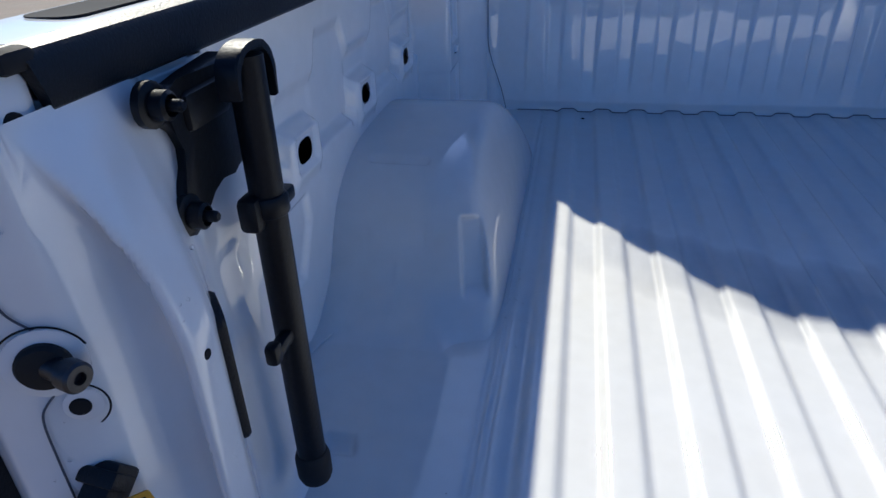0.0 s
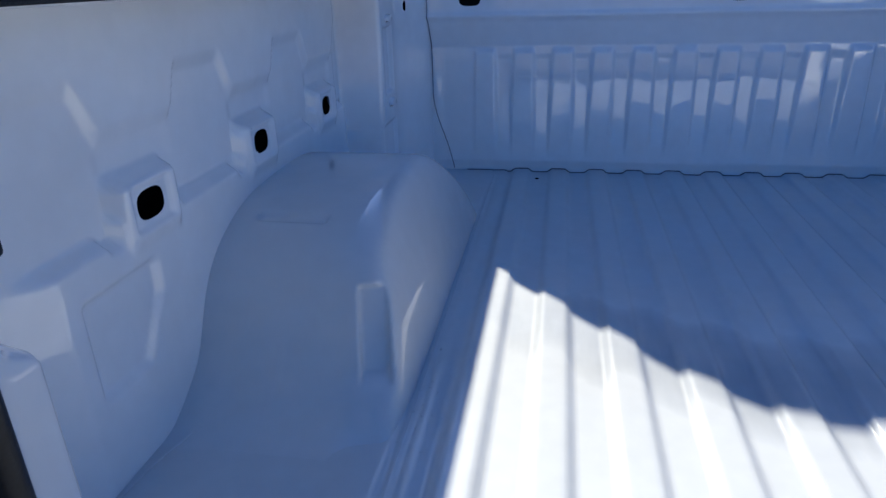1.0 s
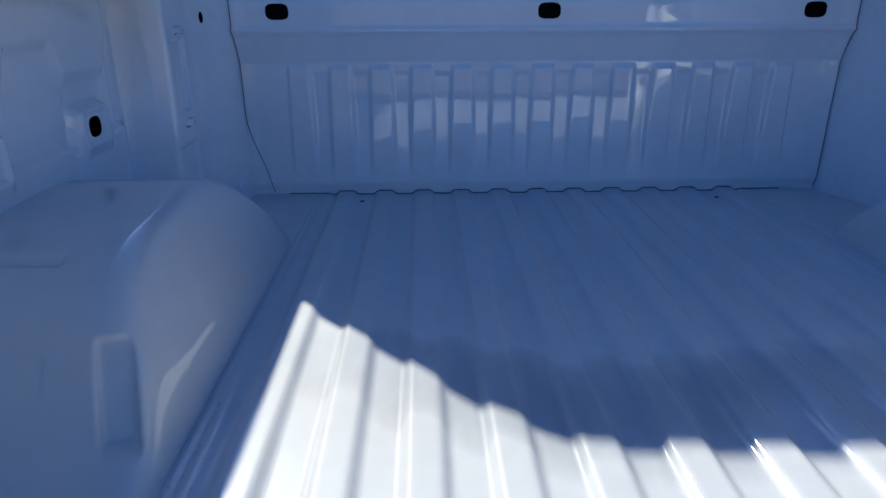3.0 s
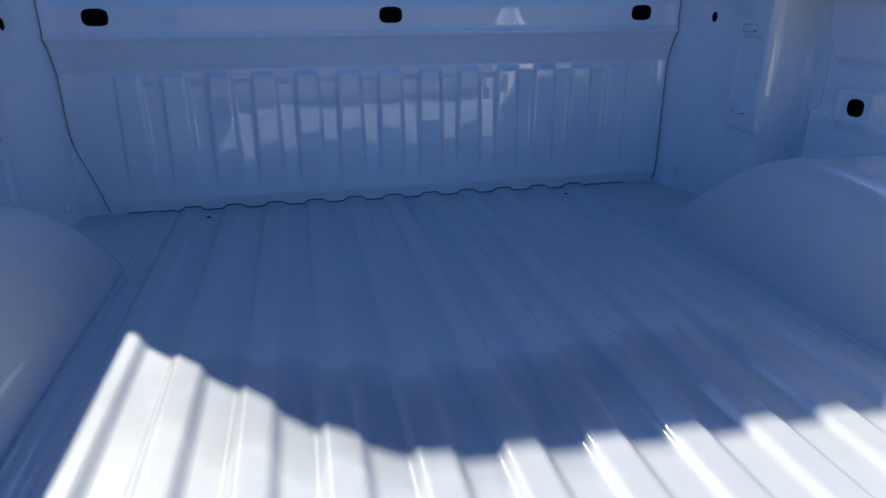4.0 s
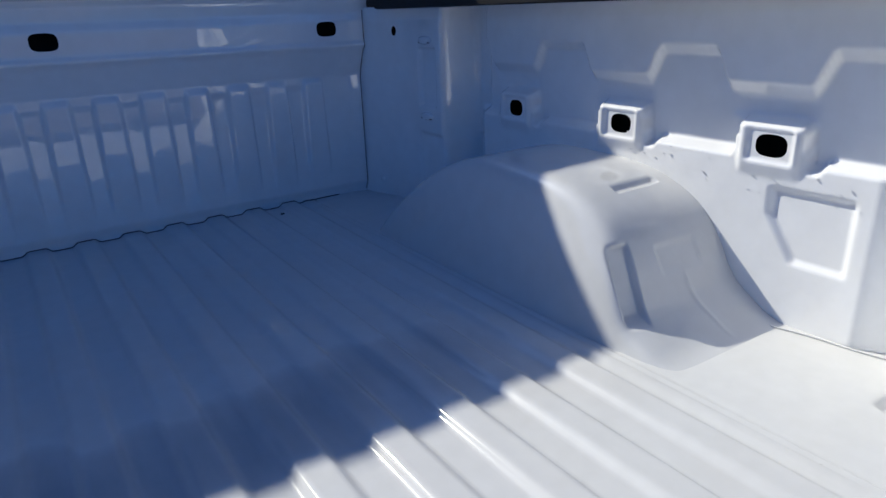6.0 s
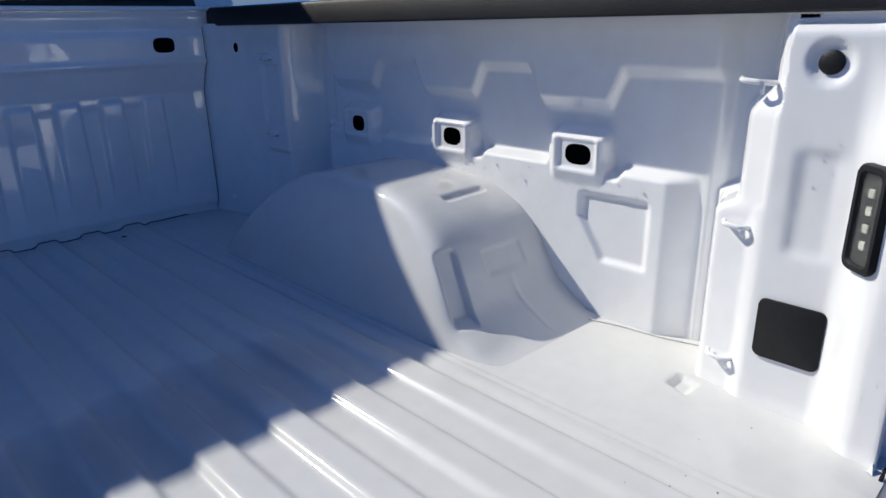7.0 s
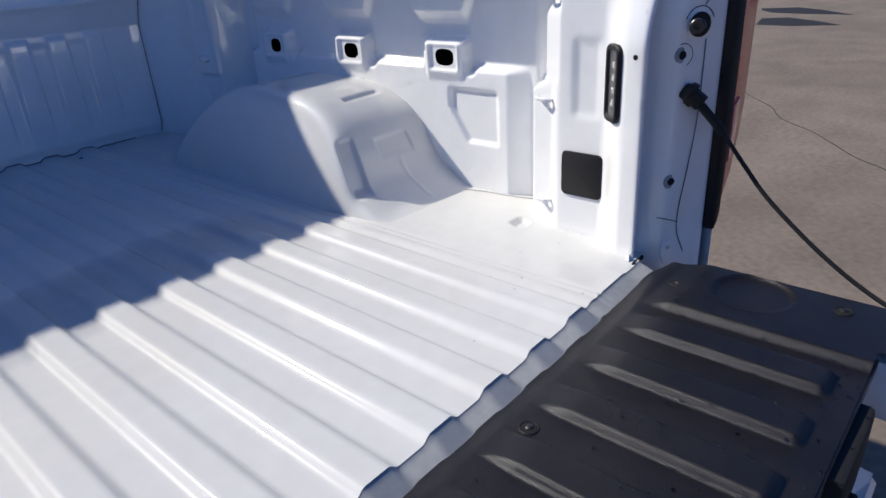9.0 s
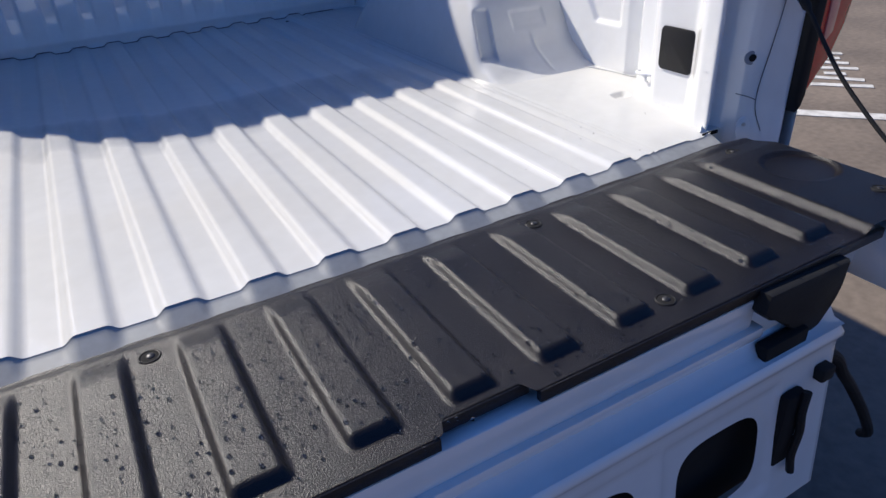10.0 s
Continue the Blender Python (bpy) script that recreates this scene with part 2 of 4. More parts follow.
def spline(points, steps=8):
    """A smooth run of places through points."""
    p = [Vector(q) for q in points]
    p = [2 * p[0] - p[1]] + p + [2 * p[-1] - p[-2]]
    out = []
    for i in range(1, len(p) - 2):
        for k in range(steps):
            t = k / steps
            out.append(0.5 * (2 * p[i] + (p[i + 1] - p[i - 1]) * t + (2 * p[i - 1] - 5 * p[i] + 4 * p[i + 1] - p[i + 2]) * t * t
                              + (3 * p[i] - p[i - 1] - 3 * p[i + 1] + p[i + 2]) * t ** 3))
    out.append(p[-2])
    return out


def facing(normal, origin, up=(0, 0, 1)):
    """A frame at origin whose z axis is normal and whose y axis is as near to up as can be."""
    z = Vector(normal).normalized()
    up = Vector(up) if abs(Vector(up).normalized().dot(z)) < 0.99 else Vector((0, 1, 0))
    x = up.cross(z).normalized()
    y = z.cross(x)
    m = Matrix((x, y, z)).transposed().to_4x4()
    m.translation = Vector(origin)
    return m


def step(a, b, v):
    """0 below a, 1 above b, smooth between (a > b turns it round)."""
    t = np.clip((np.asarray(v, float) - a) / (b - a), 0, 1)
    return t * t * (3 - 2 * t)


def slope(a, b, v):
    """0 below a, 1 above b, straight between, with slightly eased ends."""
    t = np.clip((np.asarray(v, float) - a) / (b - a), 0, 1)
    return 0.75 * t + 0.25 * t * t * (3 - 2 * t)


def inside(v, a, b, soft):
    """1 between a and b, with edges soft wide inside them."""
    return step(a, a + soft, v) * step(b, b - soft, v)


def sheet(name, us, vs, place, mat, parent, label="", holes=(), flip=False, sharp=0):
    """A pressed metal sheet over the grid us x vs. place(U, V) gives X, Y, Z. holes: (u, v, half width, half height, power) cut through it."""
    U, V = np.meshgrid(np.asarray(us, float), np.asarray(vs, float), indexing="ij")
    drop = np.zeros((len(us) - 1, len(vs) - 1), bool)
    for hu, hv, a, b, p in holes:
        du = max(np.median(np.diff(us)) / a, np.median(np.diff(vs)) / b)
        r = (np.abs((U - hu) / a) ** p + np.abs((V - hv) / b) ** p) ** (1 / p)
        near = (np.abs(r - 1) < du * 0.6) & (r > 1e-6)
        k = np.where(near, 1 / np.maximum(r, 1e-6), 1.0)
        U, V = hu + (U - hu) * k, hv + (V - hv) * k
        r = (np.abs((U - hu) / a) ** p + np.abs((V - hv) / b) ** p) ** (1 / p)
        ok = r <= 1.001
        drop |= ok[:-1, :-1] & ok[1:, :-1] & ok[1:, 1:] & ok[:-1, 1:]
    X, Y, Z = place(U, V)
    co = np.stack([np.broadcast_to(c, U.shape) for c in (X, Y, Z)], -1).reshape(-1, 3)
    nv = len(vs)
    i, j = np.nonzero(~drop)
    q = np.stack([i * nv + j, (i + 1) * nv + j, (i + 1) * nv + j + 1, i * nv + j + 1], -1)
    if flip:
        q = q[:, ::-1]
    return raw(name, co.tolist(), q.tolist(), mat, parent, label, True, sharp)


def spaced(stops, fine):
    """Grid lines from the first stop to the last, about fine apart, through every stop."""
    out = [stops[0]]
    for a, b in zip(stops, stops[1:]):
        n = max(1, round(abs(b - a) / fine))
        out += [a + (b - a) * k / n for k in range(1, n + 1)]
    return out


# ---- the pickup truck ----
F = 0.90            # the bed floor above the ground
RIB = 0.1075        # one floor rib to the next
RAIL_LOW, LIP = 1.431, 0.82
truck = tagged(new("pickup_truck"), "white pickup truck with an open wet cargo bed and lowered tailgate", "pickup truck")


# bed floor: eleven pressed ribs, flat margins with a double seam groove on both sides
def floor_height(x, y):
    z = np.full(np.shape(x), -0.005) + 0 * y
    for n in range(-5, 6):
        z = z + 0.010 * inside(x, n * RIB - 0.034, n * RIB + 0.034, 0.0165)
    for s in (-1, 1):
        z = z + 0.004 * step(s * 0.575, s * 0.59, x)
        for g in (0.606, 0.622):
            z = z - 0.003 * np.exp(-((x - s * g) / 0.0028) ** 2)
    # raised pad and small dents in the margins beside the rear pillars
    for s in (-1, 1):
        z = z - 0.009 * inside(s * x - 0.35 * (y - 0.262), 0.774, 0.818, 0.006) * inside(y, 0.246, 0.286, 0.007)
        z = z - 0.004 * inside(s * x, 0.70, 0.765, 0.02) * step(0.06, -0.02, y)
    return F + z


def floor_end(x):
    """The slightly bowed rear edge of the floor."""
    return -0.011 - 0.011 * np.clip(1 - (np.asarray(x) / 0.72) ** 2, 0, 1)


xs = spaced([-0.99, -0.63, 0.63, 0.99], 0.0045)
ys = spaced([-0.012, 0.02], 0.008)[:-1] + spaced([0.02, 0.5], 0.006)[:-1] + spaced([0.5, 1.66, 1.80], 0.02)
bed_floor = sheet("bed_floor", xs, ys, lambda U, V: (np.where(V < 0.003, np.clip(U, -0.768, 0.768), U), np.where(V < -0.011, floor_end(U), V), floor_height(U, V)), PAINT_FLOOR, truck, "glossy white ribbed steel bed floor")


# the folded rear edge of the floor
def lip_place(U, V):
    edge = floor_end(U)
    top = floor_height(U, edge)
    # the ribbed edge runs down to the straight edge of the tailgate cover
    return U, edge - 0.034 * V, top + (F - 0.0145 - top) * V - 0.0012 * step(0, 0.06, V) * (1 - V)


sheet("floor_lip", spaced([-0.765, 0.765], 0.0045), [0, 0.03, 0.06, 0.25, 0.5, 0.75, 1.0], lip_place, SILL, truck, "dull grey folded rear edge of the floor")


# front bulkhead
def front_place(U, V):
    x, z = U, V
    y = np.full(U.shape, 1.764)
    # the rounded bead along the top with a shallow field above it
    y = y - 0.019 * np.clip((z - 1.256) / 0.06, 0, 1) - 0.008 * step(1.314, 1.336, z) - 0.004 * np.exp(-((z - 1.338) / 0.007) ** 2)
    y = y + 0.005 * step(1.400, 1.425, z)
    y = y - 0.006 * step(1.452, 1.470, z)
    low = step(0.940, 1.045, z)
    for n in range(-6, 7):
        # proud ribs that widen downwards, sunk fields between them that begin a little lower
        wide = 0.0275 + 0.005 * np.clip((1.22 - z) / 0.2, 0, 1)
        y = y - 0.0085 * step(wide + 0.0060, wide - 0.0060, np.abs(x - n * RIB)) * step(1.256, 1.236, z) * low
        if n < 6:
            y = y + 0.0050 * step(0.0265, 0.0155, np.abs(x - (n + 0.5) * RIB)) * step(1.238, 1.218, z) * step(0.915, 1.13, z)
    y = y + 0.010 * step(0.935, 0.905, z)
    # flanges that roll into the corner pieces
    y = y - 0.006 * step(0.755, 0.80, np.abs(x))
    return x, y, z


sheet("front_bulkhead", spaced([-0.86, 0.86], 0.0026), spaced([0.875, 0.96, 1.215, 1.26, 1.31, 1.35, 1.476], 0.0040), front_place, PAINT_FRONT, truck,
      "ribbed white steel front wall of the bed", holes=[(x, 1.383, 0.029, 0.0195, 3.2) for x in (-0.684, 0.004, 0.690)], flip=True)
box_part("bulkhead_cap", (-0.86, 1.722, 1.470), (0.86, 1.806, 1.482), PAINT, truck, "", 0.004)
# near-black sheet added behind the front wall to paint the shade in its holes
box_part("bulkhead_dark_back", (-0.98, 1.800, 0.70), (0.98, 1.808, 1.474), VOID, truck, "", 0.002)


# side walls: deep upper part, stepped middle, proud lower part and three proud plates with slots
HOLES_Y = (0.552, 0.868, 1.190)


def ledge(y):
    """Height of the upper pressed edge along the wall."""
    z = np.full(np.shape(y), 1.344)
    for c in HOLES_Y:
        z = z - 0.057 * inside(y, c - 0.078, c + 0.128, 0.034)
    return z


def wall_depth(y, z, deep=1.0):
    """Distance of the wall from the middle of the bed; deep scales the pressings."""
    x = np.full(np.shape(y), 0.910 + 0.049 * deep)
    e = ledge(y)
    reach = inside(y, 0.295, 1.345, 0.03)
    over = slope(e - 0.011, e + 0.011, z)
    x = x - reach * ((0.017 + 0.019 * over) if deep == 1 else (0.0135 + 0.010 * over))
    low = np.full(np.shape(y), 1.180)
    for c in HOLES_Y:
        # hollow over and beside each plate
        x = x + 0.003 * deep * inside(y, c - 0.062, c + 0.100, 0.02) * inside(z, 1.232, 1.280, 0.016)
        low = low + 0.056 * inside(y, c - 0.062, c + 0.072, 0.012) - 0.012 * inside(y, c - 0.088, c - 0.050, 0.012)
    x = x - (0.026 - 0.007 * (deep < 1)) * step(low + 0.009, low - 0.010, z) * slope(0.335, 0.383, y) * step(1.385, 1.33, y)
    for c in HOLES_Y:
        x = x - 0.009 * inside(y, c - 0.053, c + 0.062, 0.013) * step(1.140, 1.174, z) * step(1.237, 1.227, z)
        x = x + 0.006 * inside(y, c - 0.042, c + 0.046, 0.008) * inside(z, 1.168, 1.230, 0.008)
    # recessed four-sided field in the lower wall
    left = 0.550 - 0.047 * np.clip((1.086 - z) / 0.07, 0, 1)
    x = x + 0.0090 * deep * slope(0.404, 0.416, y) * slope(left, left - 0.012, y) * slope(1.005, 1.017, z) * slope(1.136, 1.124, z)
    # front corner column and the wing to the bulkhead
    x = x - (0.059 + 0.049 * deep) * step(1.385, 1.420, y)
    x = x + 0.006 * inside(y, 1.36, 1.535, 0.02) * step(1.112, 1.098, z)
    x = x + 0.010 * inside(y, 1.440, 1.525, 0.010) * inside(z, 1.175, 1.335, 0.010)
    for zz in (1.153, 1.350):
        x = x - 0.006 * np.exp(-((y - 1.484) / 0.020) ** 4 - ((z - zz) / 0.006) ** 2)
    x = x - 0.055 * step(1.545, 1.79, y)
    # rear flank towards the pillar
    flank = 0.262 + 0.030 * step(1.190, 1.165, z) - 0.030 * step(1.30, 1.34, z)
    x = x - (0.004 + 0.049 * deep) * step(flank + 0.020, flank - 0.012, y)
    # roll under the rail
    x = x + 0.004 * step(1.40, 1.43, z)
    return x


DEEP = {1: 1.0, -1: 0.85}
for s in (1, -1):
    sheet("side_panel", spaced([0.20, 0.50, 1.30, 1.795], 0.0045), spaced([0.872, 1.15, 1.436], 0.0036),
          lambda U, V, s=s: (s * wall_depth(U, V, DEEP[s]), U, V), PAINT_BED, truck, "pressed white steel inner side wall of the bed",
          holes=[(HOLES_Y[0], 1.199, 0.027, 0.0185, 2.8), (HOLES_Y[1], 1.199, 0.0255, 0.0185, 2.8), (HOLES_Y[2], 1.198, 0.0225, 0.0185, 2.8), (1.622, 1.373, 0.008, 0.013, 2.0)],
          flip=s < 0)


# wheelhouses: an arch along the wall with a leaning inner face
def house_height(x, y):
    """Height above the floor of the right wheelhouse at (x, y)."""
    t = np.clip((x - 0.64) / 0.28, 0, 1)
    rear = 0.600 - 0.016 * t                            # where the rear slope meets the floor
    soft = 0.016 + 0.014 * step(0.62, 0.54, y)
    back = 0.255 * (1 - np.exp(-soft * np.log1p(np.exp((y - rear) / soft)) / 0.072))
    back = back + 0.012 * np.clip((y - 0.45) / 0.16, 0, 1) ** 2 * step(0.74, 0.62, y)
    arch = 0.254 - 1.50 * np.clip(y - 0.985, 0, 9) ** 2 - 1.4 * np.clip(0.86 - y, 0, 9) ** 2
    side = (x - 0.622) * (3.8 + 2.0 * np.exp(-((x - 0.622) / 0.03) ** 2))
    corner = -0.036 * np.log(np.exp(-back / 0.036) + np.exp(-side / 0.036))
    return -0.026 * np.log(np.exp(-corner / 0.026) + np.exp(-arch / 0.026)) - 0.0028


hx = spaced([0.612, 0.72, 0.80, 0.965], 0.0030)
hy = spaced([0.44, 0.54], 0.01)[:-1] + spaced([0.54, 0.76], 0.0028)[:-1] + spaced([0.76, 1.46], 0.0050)


def house_place(U, V, s):
    z = house_height(U, V)
    if s < 0:
        # the foot of this arch runs out softly on the floor
        z = z - 0.06 * np.clip((0.535 - V) / 0.09, 0, 1) ** 2
        k = step(0.70, 0.58, V) * step(0.645, 0.70, U)
        z = z + k * (0.007 * np.log1p(np.exp(np.clip(z / 0.007, -40, 40))) - 0.0011 - z)
    x, y = U.copy(), V.copy()
    # slanted slot pressed into the rounded edge between inner and rear face
    f = np.clip((z - 0.030) / 0.113, -0.3, 1.3)
    du, dv = U - (SLOT[0][0] + f * (SLOT[1][0] - SLOT[0][0])), V - (SLOT[0][1] + f * (SLOT[1][1] - SLOT[0][1]))
    w = du * 0.96 - dv * 0.26
    slot = step(0.0235, 0.0165, np.abs(w)) * inside(z, 0.030, 0.152, 0.012) * (np.abs(du * 0.26 + dv * 0.96) < 0.06)
    # its bottom is flat
    shift = 0.0075 - (0.26 * du + 0.966 * dv)
    x, y = x + 0.26 * shift * slot, y + 0.966 * shift * slot
    # shallow steps on the rear slope and over its top
    rear = step(0.72, 0.70, V)
    k = 0.65 if s > 0 else 0.3
    y = y + 0.0060 * k * inside(U, 0.752, 0.858, 0.008) * inside(z, 0.088, 0.138, 0.010) * rear
    y = y - 0.0045 * k * np.exp(-((U - 0.803) / 0.005) ** 2) * inside(z, 0.0, 0.088, 0.01) * rear
    z = z - 0.006 * inside(U, 0.765, 0.885, 0.012) * inside(V, 0.738, 0.764, 0.010)
    z = z - 0.003 * inside(U, 0.74, 0.80, 0.01) * inside(V, 1.16, 1.20, 0.01)
    return s * x, y, F + z


SLOT = ((0.667, 0.602), (0.681, 0.662))
for s in (1, -1):
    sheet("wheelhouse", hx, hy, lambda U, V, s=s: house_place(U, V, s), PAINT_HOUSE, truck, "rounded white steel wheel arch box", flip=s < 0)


# rear pillars, as a run of plan outlines from the floor up
def pillar_plan(z):
    """Plan of the right rear pillar at height z, from the wall round to the tail lamp."""
    foot = 0.030 * (1 - float(step(1.165, 1.19, z))) - 0.030 * float(step(1.30, 1.35, z))
    front = 0.262 + foot
    lean = 0.006 * (z - 1.15)
    fill = float(step(1.30, 1.43, z))
    return [(0.945, front), (0.900, front - 0.010), (0.852, front - 0.022), (0.836, front - 0.032), (0.827, min(front - 0.05, 0.212)), (0.819, min(front - 0.066, 0.200)), (0.815, 0.190),
            (0.815, 0.100), (0.812, 0.091), (0.804, 0.080), (0.788, 0.064), (0.776, 0.050), (0.771, 0.038), (0.769 - lean, 0.022), (0.768 - lean, 0.008),
            *[(a + (c - a) * fill, b + (d - b) * fill) for a, b, c, d in ((0.769, 0.003, 0.771, -0.006), (0.774, 0.001, 0.778, -0.016), (0.780, 0.018, 0.787, -0.022), (0.790, 0.027, 0.797, -0.025), (0.800, 0.020, 0.805, -0.028), (0.808, -0.004, 0.811, -0.031))],
            (0.814, -0.029), (0.821, -0.037), (0.842, -0.050), (0.857, -0.058), (0.862, -0.060), (0.876, -0.068), (0.886, -0.074), (0.892, -0.070)]


def run_out(plan, count=120):
    """The plan outline at even steps."""
    p = np.array(plan)
    d = np.concatenate([[0], np.cumsum(np.hypot(*np.diff(p, axis=0).T))])
    t = np.linspace(0, d[-1], count)
    return np.interp(t, d, p[:, 0]), np.interp(t, d, p[:, 1])


def pillar(s):
    zs = spaced([0.80, 0.890, 1.395, 1.435], 0.0055)
    X, Y = (np.array(a) for a in zip(*[run_out(pillar_plan(z)) for z in zs]))
    Z = np.array(zs)[:, None] + 0 * X
    dish = np.hypot(Y - 0.141, Z - 1.373)
    X = X + 0.007 * step(0.029, 0.019, dish) * (np.abs(X - 0.815) < 0.004) * (Y > 0.09)
    X = X + (0.0045 if s > 0 else 0.002) * inside(Y, 0.098, 0.168, 0.020) * inside(Z, 1.120, 1.276, 0.022)
    # the flat face ends in a ledge under the rail, the ridge rolls back into it
    side = step(0.104, 0.074, Y)
    X = np.maximum(X, X + (0.836 - X) * step(1.410, 1.419, Z) * (1 - side) + (0.822 - X) * np.clip((Z - 1.262) / 0.170, 0, 1) ** 1.4 * side)
    if s < 0:
        Y = Y - 0.015 * step(0.10, 0.05, Y) * step(0.890, 0.866, X)
    X = X - 0.004 * step(0.92, 0.89, Z) * (Y > -0.002)
    n = X.shape[1]
    V = np.stack([s * X, Y, Z], -1).reshape(-1, 3).tolist()
    Q = []
    for i in range(len(zs) - 1):
        for k in range(n - 1):
            q = (i * n + k, i * n + k + 1, (i + 1) * n + k + 1, (i + 1) * n + k)
            Q.append(q if s > 0 else q[::-1])
    return raw("rear_pillar", V, Q, PAINT, truck, "white painted rear corner pillar with water drops", True, 0)


for s in (1, -1):
    pillar(s)


# rails on top of the bed walls with black inner trims, and the outer skin
def bed_rail(s):
    bm = bmesh.new()
    prof = [(0.828, 1.470), (0.834, 1.478), (0.862, 1.484), (0.93, 1.487), (0.985, 1.480), (1.000, 1.465), (1.004, 1.43), (0.99, 1.43), (0.97, 1.46), (0.84, 1.46)]
    if s < 0:
        prof = [(0.828, 1.460), (0.834, 1.4640), (0.862, 1.4660), (0.920, 1.4680), (0.945, 1.4630), (0.970, 1.450), (0.998, 1.434), (0.985, 1.430), (0.94, 1.452), (0.84, 1.452)]
    prism(bm, [(s * x, z) for x, z in prof], lambda a, b, d: Vector((a, -0.03 + d, b)), 1.84)
    rail = part("bed_rail", bm, PAINT, truck, "white bed rail with stake pockets and water drops", smooth=True)
    bm = bmesh.new()
    prof = [(LIP, 1.433), (LIP - 0.001, 1.470), (LIP + 0.003, 1.4765), (LIP + 0.008, 1.4785), (0.832, 1.4800), (0.834, 1.4775), (0.834, 1.472), (0.828, 1.467), (0.828, RAIL_LOW), (LIP + 0.003, RAIL_LOW - 0.001)]
    if s > 0:
        prof[4:6] = [(0.985, 1.490), (0.985, 1.486)]
    else:
        prof = [(x, z if z < 1.45 else z - 0.0095) for x, z in prof]
    prism(bm, [(s * x, z) for x, z in prof], lambda a, b, d: Vector((a, (-0.006 if s > 0 else -0.003 - 0.36 * (b - 1.431)) * (d < 0.1) + d, b)), 1.80)
    part("rail_trim", bm, BLACK_PLASTIC, rail, "black plastic rail trim", smooth=True)
    lower = part("rail_underside", rbox(bmesh.new(), (min(s * 0.828, s * 1.0), 0.0, 1.428), (max(s * 0.828, s * 1.0), 1.78, 1.436), 0.001), PAINT, rail)
    # a thin near-black slab paints the shaded inside of the stake pocket
    pocket = bmesh.new()
    for y in ((0.205,) if s < 0 else ()):
        prism(pocket, [(s * 0.893 + a, y + b) for a, b in rounded(0.048, 0.23, 0.016)], lambda a, b, d: Vector((a, b, 1.4645 + d)), 0.0038)
    if len(pocket.verts):
        part("stake_pocket", pocket, VOID, rail, "stake pocket shown as a near-black slab")
    else:
        pocket.free()
    # outer quarter panel with a wheel opening
    def skin(U, V):
        bulge = 0.012 * np.exp(-((V - 1.15) / 0.16) ** 2) + 0.02 * step(0.75, 0.45, V) * -1
        arch = np.hypot(U - 1.05, V - 0.42)
        flare = 0.028 * np.exp(-((arch - 0.50) / 0.05) ** 2)
        return s * (1.0 + bulge + flare - 0.095 * step(0.10, -0.085, U) ** 2), U, V
    sheet("quarter_panel", spaced([-0.085, 1.81], 0.03), spaced([0.52, 1.47 if s > 0 else 1.435], 0.03), skin, PAINT, truck, "white outer side of the bed",
          holes=[(1.05, 0.42, 0.47, 0.47, 2.0)], flip=s < 0)
    return rail


for s in (1, -1):
    bed_rail(s)


# tail lamps
def tail_lamp(s):
    outline = [(0.901, 1.415), (0.93, 1.42), (1.005, 1.40), (1.022, 1.36), (1.018, 1.14), (1.002, 1.075), (0.966, 1.02), (0.934, 0.982), (0.901, 0.955)]
    def lens(a, b, d):
        x = abs(a)
        return Vector((a, -0.070 - d / 0.022 * (0.0195 - 0.10 * (x - 0.912)), b))
    bm = bmesh.new()
    prism(bm, [(s * a, b) for a, b in outline], lens, 0.022, 0.008, 3)
    lamp = part("tail_lamp", bm, LENS_RED, truck, "red tail lamp with a black inner edge", smooth=True, sharp=50)
    bm = bmesh.new()
    prism(bm, [(s * a, b) for a, b in [(0.886, 1.42), (0.904, 1.43), (0.904, 1.2), (0.905, 0.965), (0.901, 0.945), (0.894, 0.932), (0.887, 0.945)]], lambda a, b, d: Vector((a, -0.068 - d - 0.35 * (abs(a) - 0.886) * (1 if d > 0.01 else 0), b)), 0.022, 0.005)
    part("lamp_edge", bm, BLACK_PLASTIC, lamp, "black plastic inner edge", smooth=True)
    bm = bmesh.new()
    prism(bm, [(s * a, b) for a, b in [(0.928, 1.15), (0.960, 1.16), (0.956, 1.07), (0.928, 1.05)]], lambda a, b, d: lens(a, b, 0.021) + Vector((0, -d, 0)), 0.004, 0.002)
    part("reversing_lens", bm, LENS_PALE, lamp, "pale reversing lens", smooth=True)


for s in (1, -1):
    tail_lamp(s)


# tailgate: lowered; its middle part is folded down so that the black inner cover ends in front of a hanging frame
TG = F + 0.001
def liner_height(x, y):
    z = np.zeros(np.shape(x))
    for n in range(-5, 6):
        c = n * 0.1118 + 0.0135
        ramp = step(-0.074, -0.140, y)
        z = z + 0.0110 * inside(x, c - 0.0305, c + 0.0305, 0.0095) * step(-0.367, -0.353, y) * ramp
    z = z + 0.011 * step(0.628, 0.644, x) * np.clip((-0.080 - y) / 0.045, 0, 1)
    z = z + 0.011 * step(-0.628, -0.644, x) * np.clip((-0.080 - y) / 0.045, 0, 1) * (x < -0.62)
    for s in (-1, 1):
        r = np.hypot(x - s * 0.742, (y + 0.212))
        z = z - 0.0045 * step(0.0590, 0.0550, r) + 0.0008 * np.exp(-((r - 0.062) / 0.003) ** 2)
    z = z - 0.010 * step(-0.080, -0.048, y - 0.012 * step(0.55, 0.74, np.abs(x)))
    return TG - 0.004 + z


SCREWS = [(x, y) for x in (-0.715, -0.268, 0.281, 0.715) for y in (-0.104,)] + [(x, -0.352) for x in (-0.295, 0.295)] + [(x, -0.335) for x in (-0.757, 0.757)]
tailgate = new("tailgate")
tailgate.parent = truck
tailgate["label"] = "lowered tailgate with a black ribbed inner cover"


